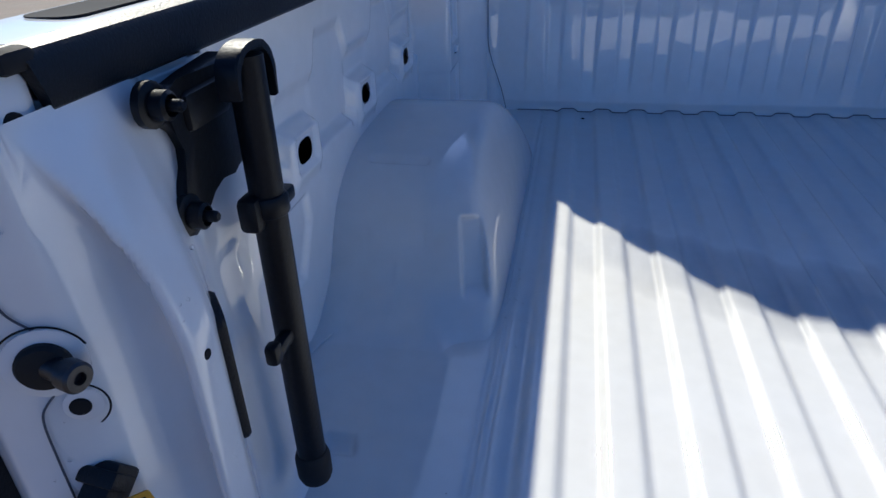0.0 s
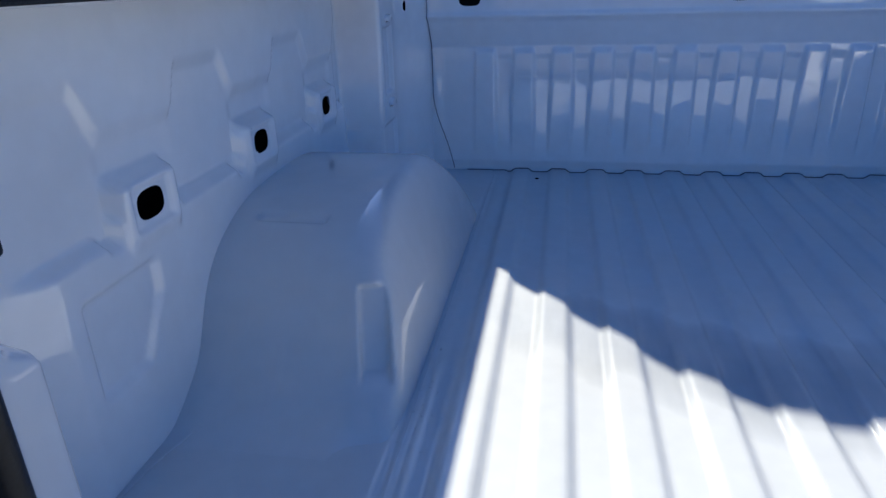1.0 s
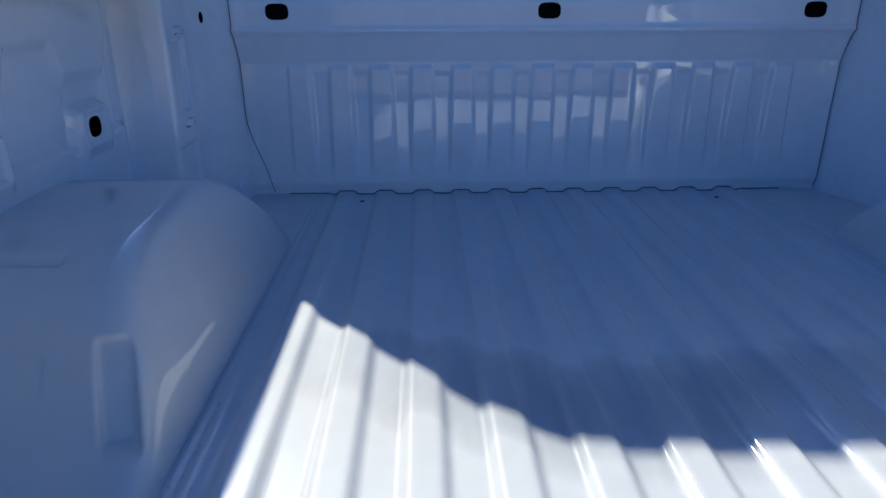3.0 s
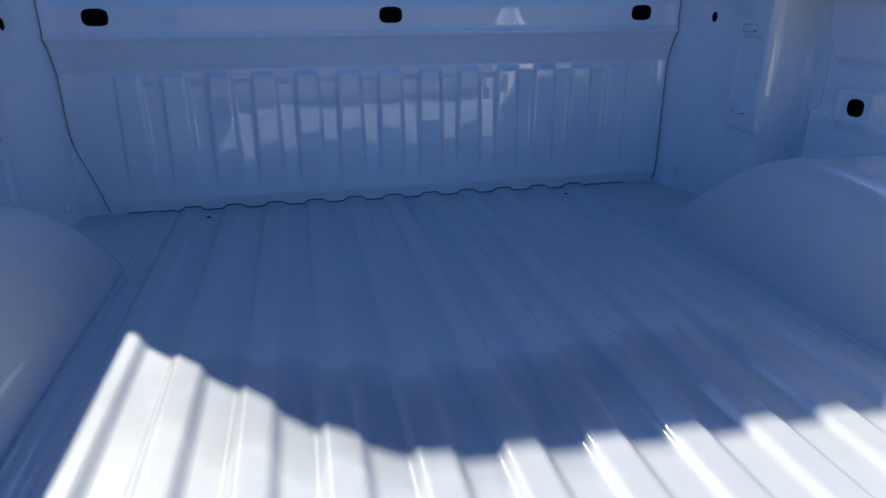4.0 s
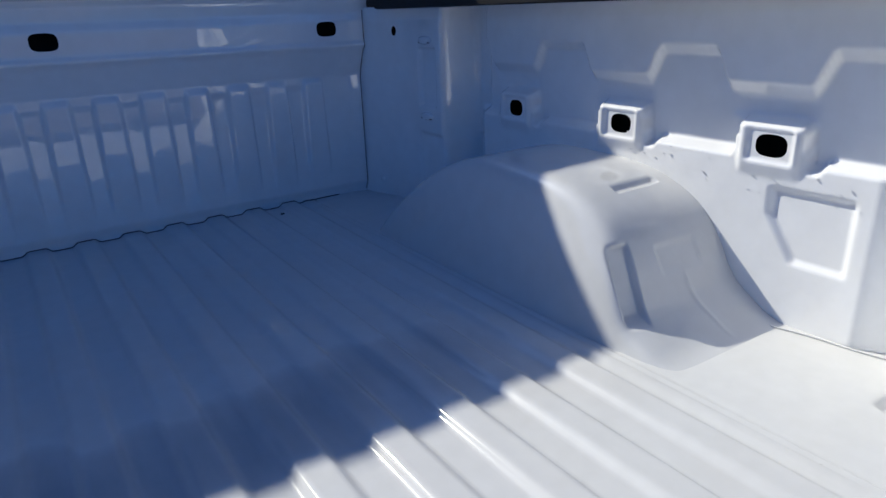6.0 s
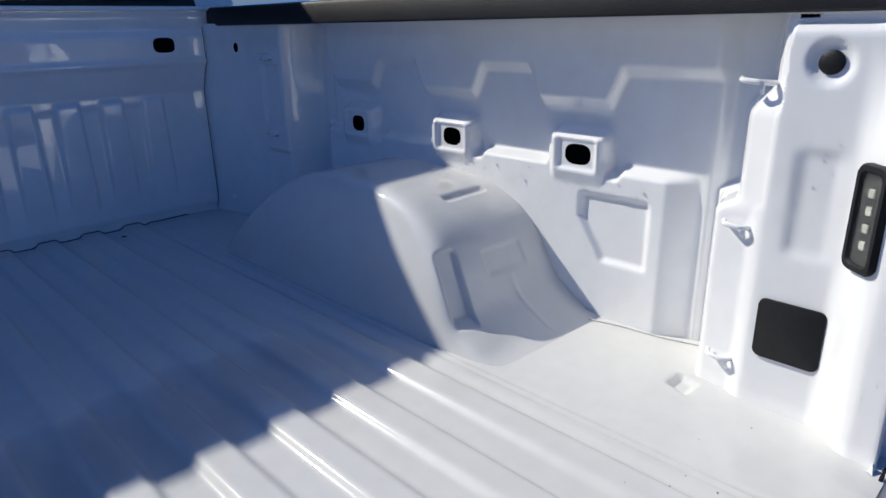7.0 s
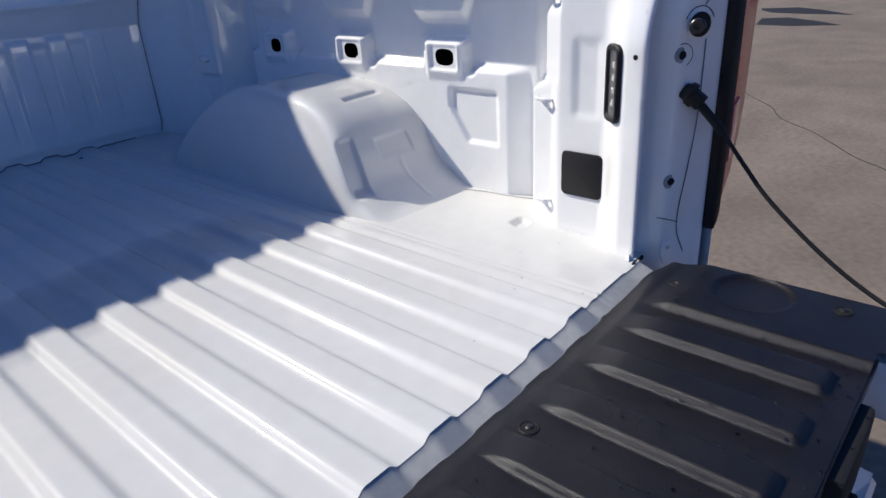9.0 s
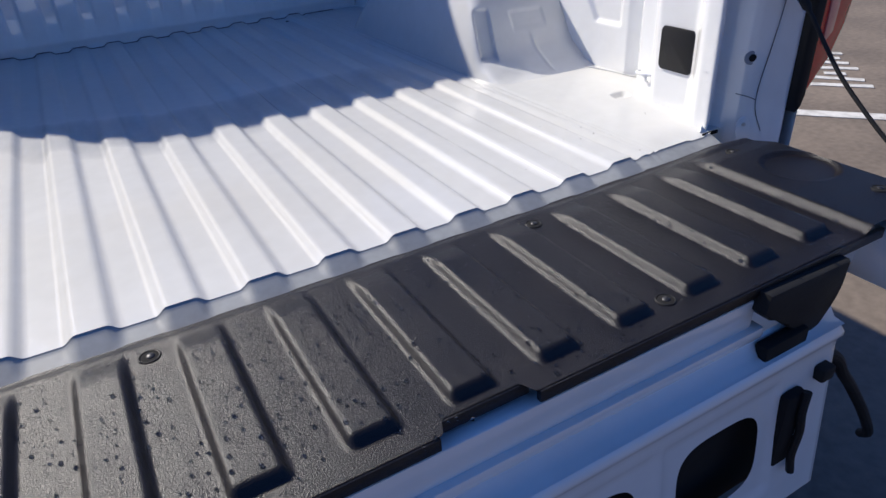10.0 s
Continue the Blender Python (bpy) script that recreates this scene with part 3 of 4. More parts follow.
def liner_place(U, V):
    end = -0.394 + 0.019 * inside(U, -0.043, 0.071, 0.012)
    side = step(0.668, 0.680, np.abs(U))
    end = end * (1 - side) - 0.60 * side
    front = -0.046 + 0.012 * step(0.40, 0.73, np.abs(U)) - 0.024 * step(0.745, 0.80, np.abs(U))
    y = front + (end - front) * V
    return U, y, liner_height(U, y)


liner = sheet("tailgate_cover", spaced([-0.800, -0.69, -0.664, 0.664, 0.69, 0.800], 0.0030), spaced([0, 1], 0.010), liner_place, LINER, tailgate,
              "wet black textured plastic cover with raised ribs")


# thickness of the cover's rear edge, the side arms of the tailgate and its outer skin
def edge_skirt(x0, x1, y, drop, name="cover_edge"):
    return box_part(name, (x0, y - 0.004, TG - drop), (x1, y + 0.004, TG - 0.0050), LINER, tailgate, "", 0.0015)


for s in (-1, 1):
    a, b = sorted((s * 0.672, s * 0.800))
    box_part("side_arm", (a, -0.598, TG - 0.105), (b, -0.060, TG - 0.006), PAINT, tailgate, "white side arm of the tailgate frame", 0.02)
    box_part("cover_side", (a + (0.0 if s > 0 else 0.0), -0.602, TG - 0.012), (b, -0.405, TG - 0.005), LINER, tailgate, "", 0.002)
box_part("gate_beam", (-0.672, -0.370, TG - 0.080), (0.672, -0.062, TG - 0.024), PAINT, tailgate, "white inner beam of the tailgate", 0.006)
edge_skirt(-0.672, -0.045, -0.393, 0.021)
edge_skirt(0.073, 0.672, -0.393, 0.021)
edge_skirt(-0.045, 0.073, -0.374, 0.021)

# rear bumper, in body colour with a dark step pad
bm = bmesh.new()
prof = [(-0.05, 0.68), (-0.15, 0.685), (-0.19, 0.67), (-0.205, 0.63), (-0.20, 0.53), (-0.18, 0.49), (-0.14, 0.47), (-0.05, 0.47)]
ring = []
for x in spaced([-1.0, -0.86, 0.86, 1.0], 0.05):
    t = max(0, (abs(x) - 0.80) / 0.20)
    ring.append([bm.verts.new((x, -0.05 + (y + 0.05) * (1 - 0.45 * t * t), z)) for y, z in prof])
for a, b in zip(ring, ring[1:]):
    for i in range(len(prof)):
        bm.faces.new((a[i], a[(i + 1) % len(prof)], b[(i + 1) % len(prof)], b[i]))
bm.faces.new(ring[0]), bm.faces.new(ring[-1][::-1])
bumper = part("rear_bumper", bm, PAINT, truck, "white painted rear bumper", smooth=True)
box_part("step_pad", (-0.55, -0.185, 0.682), (0.55, -0.08, 0.690), BLACK_PLASTIC, bumper, "black step pad", 0.003)


# the cab: rear wall, tapering glasshouse, roof, doors line, hood
def cab_section(y, top, half_top, low):
    """Right half outline of the cab at y: pairs of half width and height, bottom to top."""
    return [(0.96, 0.55), (1.0, 0.80), (1.005, 1.10), (0.985, 1.40), (0.945, 1.50), (0.89, 1.605 if top > 1.7 else min(1.52, top)),
            (0.805, 1.775 if top > 1.7 else top), (0.745, 1.90 if top > 1.7 else top), (half_top, top - 0.012), (half_top * 0.55, top + 0.006), (0, top + 0.012)]


def loft(name, sections, mat, parent, label):
    V, Q = [], []
    for y, half in sections:
        full = [(-x, z) for x, z in half] + [(x, z) for x, z in half[-2::-1]]
        V += [(x, y, z) for x, z in full]
    n = len(V) // len(sections)
    for i in range(len(sections) - 1):
        for k in range(n - 1):
            Q.append((i * n + k, i * n + k + 1, (i + 1) * n + k + 1, (i + 1) * n + k))
    Q.append(tuple(range(n)))
    Q.append(tuple(range((len(sections) - 1) * n, len(sections) * n))[::-1])
    return raw(name, V, Q, mat, parent, label, True, 30)


cab = loft("cab", [(y, cab_section(y, top, 0.66, 0.5)) for y, top in ((1.815, 1.990), (1.83, 2.008), (2.4, 2.02), (3.3, 1.985), (3.55, 1.93))], PAINT, truck, "white crew cab")
nose = loft("nose", [(3.55, [(0.96, 0.5), (1.0, 0.9), (0.99, 1.25), (0.95, 1.33), (0, 1.36)]), (4.2, [(0.96, 0.5), (1.0, 0.9), (0.99, 1.2), (0.94, 1.27), (0, 1.31)]),
                     (5.25, [(0.95, 0.5), (0.98, 0.85), (0.96, 1.10), (0.90, 1.18), (0, 1.22)]), (5.45, [(0.85, 0.5), (0.88, 0.85), (0.86, 1.02), (0.8, 1.08), (0, 1.12)])], PAINT, truck, "white engine hood")
bm = bmesh.new()
prism(bm, [(-0.83, 1.478), (0.83, 1.478), (0.80, 1.60), (0.72, 1.76), (0.68, 1.80), (-0.68, 1.80), (-0.72, 1.76), (-0.80, 1.60)], lambda a, b, d: Vector((a, 1.818 - d, b)), 0.012, 0.003)
part("rear_window", bm, GLASS_DARK, cab, "dark tinted rear window", smooth=True)
bm = bmesh.new()
prism(bm, [(-0.86, 1.40), (0.86, 1.40), (0.70, 1.90), (-0.70, 1.90)], lambda a, b, d: Vector((a, 3.56 + d + (1.9 - b) * 0.6, b)), 0.012)
part("windscreen", bm, GLASS_DARK, cab, "dark windscreen")
for s in (-1, 1):
    for y0, y1 in ((1.98, 2.62), (2.70, 3.42)):
        bm = bmesh.new()
        prism(bm, [(y0, 1.50), (y1, 1.50), (y1 - 0.06, 1.86), (y0 + 0.03, 1.86)], lambda a, b, d, s=s: Vector((s * (0.955 + d - (b - 1.5) * 0.53), a, b)), 0.012)
        part("side_window", bm, GLASS_DARK, cab, "dark side window")


def wheel(x, y, r=0.405, w=0.27):
    m = facing((1 if x > 0 else -1, 0, 0), (x, y, r))
    bm = bmesh.new()
    lathe(bm, [(0.25, -w / 2), (r - 0.03, -w / 2), (r, -w / 2 + 0.03), (r, w / 2 - 0.03), (r - 0.03, w / 2), (0.26, w / 2), (0.25, w / 2 - 0.01)], m, 48)
    wh = part("wheel", bm, TYRE, truck, "black tyre on an alloy rim", smooth=True)
    bm = bmesh.new()
    lathe(bm, [(0.255, w / 2 - 0.02), (0.25, w / 2 + 0.002), (0.22, w / 2 - 0.03), (0.08, w / 2 - 0.02), (0.06, w / 2)], m, 40)
    part("rim", bm, STEEL, wh, "silver alloy rim", smooth=True)


for x in (-0.84, 0.84):
    wheel(x, 1.05), wheel(x, 4.78)
for s in (-1, 1):
    a, b = sorted((s * 0.38, s * 0.46))
    box_part("frame_rail", (a, -0.05, 0.55), (b, 5.2, 0.70), BLACK_TUBE, truck, "black chassis rail", 0.01)

# ---- ground ----
def ground_place(U, V):
    return U, V, 0.0 * U


ground = tagged(sheet("ground", spaced([-400, -30, -6, 6, 30, 400], 6.0), spaced([-400, -30, 30, 400], 6.0), ground_place, ASPHALT, None), "sunlit worn brown-grey parking lot asphalt", "ground", kind="structure")


# ---- fittings of the bed ----
def disc(name, at, normal, r, h, mat, parent, label="", dome=0.0, n=20):
    bm = bmesh.new()
    rings = [(r, 0), (r, h * 0.6), (r * 0.88, h)] + ([(r * 0.5, h + dome * 0.75), (r * 0.06, h + dome)] if dome else [])
    lathe(bm, rings, facing(normal, at), n)
    return part(name, bm, mat, parent, label, smooth=True)


def bed_lamp(s):
    """Upright work lamp on the slanted face of a rear pillar."""
    n = Vector((-0.775 * s, 0.631, 0)).normalized()
    m = facing(n, Vector((s * 0.7895, 0.0655 if s > 0 else 0.0515, 1.200)) - n * (0.0 if s > 0 else 0.0015))
    bm = bmesh.new()
    outer, inner = rounded(0.050, 0.130, 0.013), rounded(0.032, 0.110, 0.008)
    rows = []
    for outline, d in ((outer, -0.006), (outer, 0.005), (rounded(0.046, 0.126, 0.012), 0.008), (rounded(0.036, 0.114, 0.009), 0.008), (inner, 0.005), (inner, -0.006)):
        rows.append([bm.verts.new(m @ Vector((a, b, d))) for a, b in outline])
    for a, b in zip(rows, rows[1:]):
        for i in range(len(a)):
            bm.faces.new((a[i], a[(i + 1) % len(a)], b[(i + 1) % len(a)], b[i]))
    lamp = part("bed_lamp", bm, BLACK_PLASTIC, truck, "upright bed lamp in a black bezel", smooth=True)
    back = bmesh.new()
    prism(back, rounded(0.034, 0.112, 0.008), lambda a, b, d: m @ Vector((a, b, 0.0002 + d)), 0.0014)
    part("reflector", back, LAMP_GREY, lamp, "grey reflector")
    for k in range(4):
        bm = bmesh.new()
        prism(bm, rounded(0.0095, 0.0105, 0.002, 2), lambda a, b, d, k=k: m @ Vector((a, b + (k - 1.5) * 0.021, 0.0012 + d)), 0.0018, 0.0006, 1)
        part("led", bm, CHIP, lamp, "square light chip")
    bm = bmesh.new()
    prism(bm, rounded(0.032, 0.110, 0.008), lambda a, b, d: m @ Vector((a, b, 0.0035 + d)), 0.002, 0.0008, 1)
    part("lens", bm, LENS_CLEAR, lamp, "clear plastic lens").visible_shadow = False


def hook(s, z):
    """Small welded wire hook on the front flank of a pillar."""
    bm = bmesh.new()
    tube(bm, spline([(s * 0.838, 0.206, z - 0.003), (s * 0.816, 0.216, z - 0.001), (s * 0.813, 0.226, z), (s * 0.815, 0.240, z + 0.001), (s * 0.828, 0.246, z + 0.002)], 5), 0.0036, 10)
    h = part("tie_down_hook", bm, PAINT, truck, "small white painted wire hook", smooth=True)
    bm = bmesh.new()
    tube(bm, spline([(s * 0.820, 0.214, z), (s * 0.817, 0.215, z - 0.008), (s * 0.821, 0.215, z - 0.015)], 4), 0.0032, 8)
    part("hook_tip", bm, PAINT, h)


for s in (1, -1):
    bed_lamp(s)
    if s > 0:
        for z in (1.348, 1.154, 0.952):
            hook(s, z)
        bm = bmesh.new()
        prism(bm, rounded(0.085, 0.086, 0.009), lambda a, b, d: Vector((s * (0.8148 - d), 0.1365 + a, 1.0195 + b)), 0.0035, 0.0015)
        part("access_cover", bm, BLACK_PLASTIC, truck, "flat square black plastic cover", smooth=True)
        disc("plug", (s * 0.8215, 0.141, 1.373), (-s, 0, 0), 0.0145, 0.003, BLACK_PLASTIC, truck, "round black plug", 0.002, 28)
    disc("screw_hole", (s * 0.7685, 0.021 if s > 0 else 0.004, 1.249 if s > 0 else 1.2525), (-s, -0.1, 0), 0.0042, 0.0012, VOID, truck, "small dark hole")
    jamb = Vector((-s * 0.5, -0.86, 0)).normalized()
    off, low, dy = (0.0, 0.0, 0.0) if s > 0 else (-0.0085, -0.003, -0.016)
    hole_off, hole_dy, hole_z = (0.0, 0.0, 1.248) if s > 0 else (0.0055, -0.0237, 1.252)
    for z in (1.036, hole_z):
        disc("jamb_washer", (s * (0.817 + hole_off), -0.0325 + hole_dy, z), jamb, 0.0125, 0.0014, SEALANT if s > 0 else PAINT, truck, "round washer", 0, 24)
        disc("jamb_hole", (s * (0.8185 + hole_off), -0.0342 + hole_dy, z), jamb, 0.0068, 0.0022, VOID, truck, "dark round hole")
    # rubber stop with the striker stud
    b = disc("striker_stop", (s * (0.840 + off), -0.048 + dy, 1.293 + low), jamb, 0.019 if s > 0 else 0.0165, 0.007, RUBBER, truck, "round black rubber stop with a striker stud", 0.002, 28)
    disc("stop_ring", (s * (0.840 + off), -0.047 + dy, 1.293 + low), jamb, 0.025, 0.002, PAINT, b)
    bm = bmesh.new()
    m = facing((-s * 0.96, -0.28, 0.0), (s * (0.840 + off), -0.048 + dy, 1.293 + low))
    k = 1.0 if s > 0 else 0.84
    lathe(bm, [(k * r, h) for r, h in ((0.009, 0.0), (0.009, 0.020), (0.012, 0.021), (0.012, 0.031), (0.010, 0.033), (0.005, 0.033), (0.005, 0.028))], m, 20)
    part("stud", bm, DARK_STEEL, b, "dark steel striker stud", smooth=True)
    for zz, rr, a0, a1 in ((1.293 + low, 0.0275, 20, 160), (hole_z, 0.0180, -60, 110)):
        bm = bmesh.new()
        m = facing(jamb, (s * (0.840 + off if rr > 0.02 else 0.8185 + hole_off), -0.0485 + dy if rr > 0.02 else -0.0350 + hole_dy, zz))
        tube(bm, [m @ Vector((rr * math.cos(radians(a)), rr * math.sin(radians(a)), 0.0006)) for a in range(a0, a1 + 1, 10)], 0.0007, 6)
        part("ring_seam", bm, VOID, truck, "thin dark ring seam")
    # sealed seams of the jamb
    lines = ([(0.852, -0.0570, 1.27), (0.851, -0.0565, 1.15), (0.843, -0.0518, 1.06), (0.834, -0.0465, 0.985), (0.835, -0.0470, 0.940), (0.850, -0.0560, 0.897)],
                [(0.8335, -0.0462, 0.958), (0.822, -0.0390, 0.964), (0.814, -0.0305, 0.967), (0.8105, -0.018, 0.968)],
                [(0.846, -0.0535, 1.322), (0.856, -0.0590, 1.345), (0.861, -0.0610, 1.40), (0.864, -0.0630, 1.425)])
    if s < 0:
        lines = ([(0.831, -0.0598, 1.268), (0.840, -0.0655, 1.258), (0.845, -0.0690, 1.246), (0.846, -0.0695, 1.213), (0.846, -0.0695, 1.171), (0.846, -0.0695, 0.95)],
                 [(0.845, -0.0690, 1.345), (0.842, -0.0670, 1.327), (0.832, -0.0605, 1.311)])
    for pts in lines:
        bm = bmesh.new()
        tube(bm, [(s * x, y, z) for x, y, z in spline(pts, 5)], 0.0008, 6)
        part("jamb_seam", bm, SEAM, truck, "thin dark panel seam")
    bm = bmesh.new()
    prism(bm, [(0.013 * math.cos(a), 0.018 * math.sin(a) if math.sin(a) > 0 else 0.03 * math.sin(a)) for a in [2 * math.pi * k / 20 for k in range(20)]],
          lambda a, b, d: facing(jamb, (s * 0.820, -0.0370 + dy, 0.908)) @ Vector((a, b, d)), 0.003, 0.001)
    part("jamb_tab", bm, PAINT, truck, "", smooth=True)
    disc("tab_screw", (s * 0.820, -0.0385 + dy, 0.912), jamb, 0.004, 0.0035, STEEL, truck, "small screw head")
    # torn corner flap of the floor and its dark gap
    bm = bmesh.new()
    vs = [bm.verts.new(p) for p in ((s * 0.766, 0.006, 0.897), (s * 0.756, 0.010, 0.899), (s * 0.759, 0.005, 0.911), (s * 0.768, 0.001, 0.899), (s * 0.753, 0.002, 0.898))]
    for f in ((0, 1, 2), (0, 2, 3), (1, 4, 2), (4, 3, 2)):
        bm.faces.new([vs[i] for i in f])
    part("corner_flap", bm, PAINT, truck, "bent corner of the floor sheet")
    box_part("corner_gap", (min(s * 0.750, s * 0.790), -0.009, 0.8925), (max(s * 0.750, s * 0.790), -0.005, 0.8995), VOID, truck, "", 0.001)
    # power cable from the jamb to the tailgate
    plug = bmesh.new()
    m = facing((s * 0.10, -0.75, -0.55), (s * (0.832 + off), -0.044 + 0.75 * dy, 1.188 + low))
    rbox(plug, (-0.012, -0.012, -0.010), (0.012, 0.012, 0.030), 0.003)
    rbox(plug, (-0.016, -0.006, -0.004), (0.016, 0.016, 0.008), 0.002)
    rbox(plug, (-0.006, -0.017, -0.002), (0.006, 0.010, 0.018), 0.002)
    bmesh.ops.transform(plug, matrix=m, verts=plug.verts[:])
    con = part("cable_connector", plug, BLACK_PLASTIC, tailgate, "black cable connector", smooth=True)
    pts = spline([(s * 0.838, -0.060, 1.172), (s * 0.848, -0.098, 1.128), (s * 0.85, -0.145, 1.070), (s * 0.85, -0.190, 1.020), (s * 0.85, -0.277, 0.948), (s * 0.85, -0.360, 0.896), (s * 0.838, -0.455, 0.862), (s * 0.800, -0.500, 0.850)], 8)
    bm = bmesh.new()
    tube(bm, pts, [0.0075 if k < 9 else 0.0036 for k in range(len(pts))], 10)
    part("support_cable", bm, RUBBER, tailgate, "thin black cable", smooth=True)
    if s < 0:
        bm = bmesh.new()
        m = facing(jamb, (s * 0.806, -0.062, 1.166)) @ Matrix.Rotation(radians(12), 4, 'Z')
        prism(bm, rounded(0.026, 0.020, 0.002, 2), lambda a, b, d: m @ Vector((a, b, d)), 0.0012)
        tag = part("warning_tag", bm, YELLOW, truck, "small yellow paper tag")
        for k in range(2):
            bm = bmesh.new()
            prism(bm, rounded(0.018 - 0.004 * k, 0.0035, 0.0005, 1), lambda a, b, d, k=k: m @ Vector((a, b + 0.004 - 0.008 * k, 0.0012 + d)), 0.0006)
            part("print_bar", bm, INK, tag)

# grab bar bolted to the pillar with a lugged bracket
bar = bmesh.new()
BX, BY = -0.778, 0.1515
tube(bar, [(BX, BY - 0.003, 0.990), (BX, BY - 0.003, 1.09), (BX, BY - 0.002, 1.24), (BX, BY + 0.001, 1.430)], 0.0152, 24)
grab = part("grab_bar", bar, BLACK_TUBE, truck, "black steel grab bar on a bolted bracket", smooth=True)
bm = bmesh.new()
lathe(bm, [(0.010, 0.0), (0.0165, 0.003), (0.0190, 0.010), (0.0192, 0.034), (0.0175, 0.040), (0.0160, 0.042)], Matrix.Translation((BX, BY - 0.003, 0.967)), 24)
part("end_cap", bm, RUBBER, grab, "black end cap", smooth=True)


def hood(k, width, height, base):
    """Points of an arch over the top of the bar, k from 0 to 1."""
    a = math.pi * k
    return BY + width * math.cos(a), base + height * math.sin(a) ** 0.7


bm = bmesh.new()
arch = [hood(k / 16, 0.034, 0.026, 1.415) for k in range(17)] + [(BY - 0.034, 1.402), (BY - 0.029, 1.402)]
arch += [hood(1 - k / 16, 0.029, 0.022, 1.413) for k in range(17)] + [(BY + 0.028, 1.390), (BY + 0.033, 1.390)]
prism(bm, arch, lambda a, b, d: Vector((BX - 0.008 + d, a, b)), 0.018, 0.0015, 1)
part("top_clamp", bm, BLACK_TUBE, grab, "black hooded clamp over the top of the bar", smooth=True)
bm = bmesh.new()
lathe(bm, [(0.0165, 0), (0.0185, 0.003), (0.0185, 0.016), (0.0165, 0.019)], Matrix.Translation((BX, BY - 0.002, 1.294)), 24)
rbox(bm, (BX - 0.012, BY + 0.010, 1.287), (BX + 0.004, BY + 0.049, 1.302), 0.004)
rbox(bm, (BX - 0.018, BY - 0.028, 1.284), (BX + 0.002, BY + 0.004, 1.316), 0.006)
part("collar", bm, BLACK_TUBE, grab, "black collar with a lug", smooth=True)
bm = bmesh.new()
rbox(bm, (BX - 0.004, BY - 0.044, 1.165), (BX + 0.009, BY - 0.006, 1.179), 0.004)
rbox(bm, (BX - 0.004, BY - 0.053, 1.163), (BX + 0.009, BY - 0.038, 1.184), 0.004)
part("clip", bm, BLACK_TUBE, grab, "short bent clip", smooth=True)
bm = bmesh.new()
plate = [(0.072, 1.400), (0.070, 1.418), (0.080, 1.425), (0.095, 1.420), (0.123, 1.424), (0.171, 1.428), (0.173, 1.333), (0.150, 1.336), (0.130, 1.334), (0.112, 1.334), (0.101, 1.326), (0.094, 1.312), (0.080, 1.306), (0.066, 1.312), (0.062, 1.328),
         (0.072, 1.346), (0.087, 1.360), (0.091, 1.374), (0.085, 1.388)]
prism(bm, plate, lambda a, b, d: Vector((-0.820 + d, a, b)), 0.017, 0.005, 3)
rbox(bm, (-0.818, 0.094, 1.384), (-0.797, 0.157, 1.414), 0.006)
part("bracket", bm, BLACK_TUBE, grab, "cast black mounting bracket", smooth=True)
for y, z in ((0.061, 1.416), (0.073, 1.3275)):
    bm = bmesh.new()
    m = facing((1, 0, 0), (-0.808, y, z))
    lathe(bm, [(0.0165, 0), (0.0165, 0.006), (0.013, 0.008), (0.0105, 0.008), (0.0105, 0.018), (0.008, 0.020), (0.008, 0.014)], m, 18)
    lathe(bm, [(0.0045, 0.01), (0.0045, 0.027), (0.003, 0.029)], m, 12)
    part("bolt", bm, BLACK_TUBE, grab, "black hex bolt", smooth=True)
for s in (1, -1):
    edge = 0.985 if s > 0 else 0.945
    box_part("rail_end", (min(s * 0.825, s * edge), -0.072, 1.395), (max(s * 0.825, s * edge), -0.006, 1.474 if s > 0 else 1.4620), PAINT, truck, "white closed rear end of the rail", 0.012)
    box_part("rail_end_cap", (min(s * 0.846, s * 0.820), -0.022 if s > 0 else -0.030, 1.461 if s > 0 else 1.4560), (max(s * 0.842, s * 0.820), -0.003, 1.4770 if s > 0 else 1.4700), RUBBER, truck, "black rubber end of the rail trim", 0.005)
    disc("rail_end_hole", (s * 0.826, -0.024 if s > 0 else -0.031, 1.434 if s > 0 else 1.430), (-s, -0.2, 0), 0.0058 if s > 0 else 0.0085, 0.0025, VOID, truck, "dark hole under the rail end")

# pressed slots in the front corner columns
for s in (1, -1):
    for z in (1.153, 1.350):
        x = float(wall_depth(np.array(1.484), np.array(z), DEEP[s]))
        bm = bmesh.new()
        lathe(bm, [(0.030, -0.001), (0.028, 0.003), (0.022, 0.0065), (0.004, 0.0075)], facing((-s, 0, 0), (s * (x + 0.004), 1.484, z)) @ Matrix.Diagonal((1, 0.36, 1, 1)), 24)
        boss = part("slot_boss", bm, PAINT_BED, truck, "small pressed oval in the corner column", smooth=True)
        box_part("slot", (min(s * (x - 0.0014), s * (x + 0.004)), 1.460, z - 0.0068), (max(s * (x - 0.0014), s * (x + 0.004)), 1.508, z - 0.0042), VOID, boss, "", 0.0005)

# seam sealer and small marks of the bed
def corner_line(z, s):
    """Where the front wall meets the corner piece at height z."""
    ys = np.linspace(1.60, 1.79, 400)
    xs = wall_depth(ys, np.full(400, z), DEEP[s])
    k = int(np.argmax(ys >= front_place(xs, np.full(400, z))[1]))
    return float(xs[k]), float(ys[k])


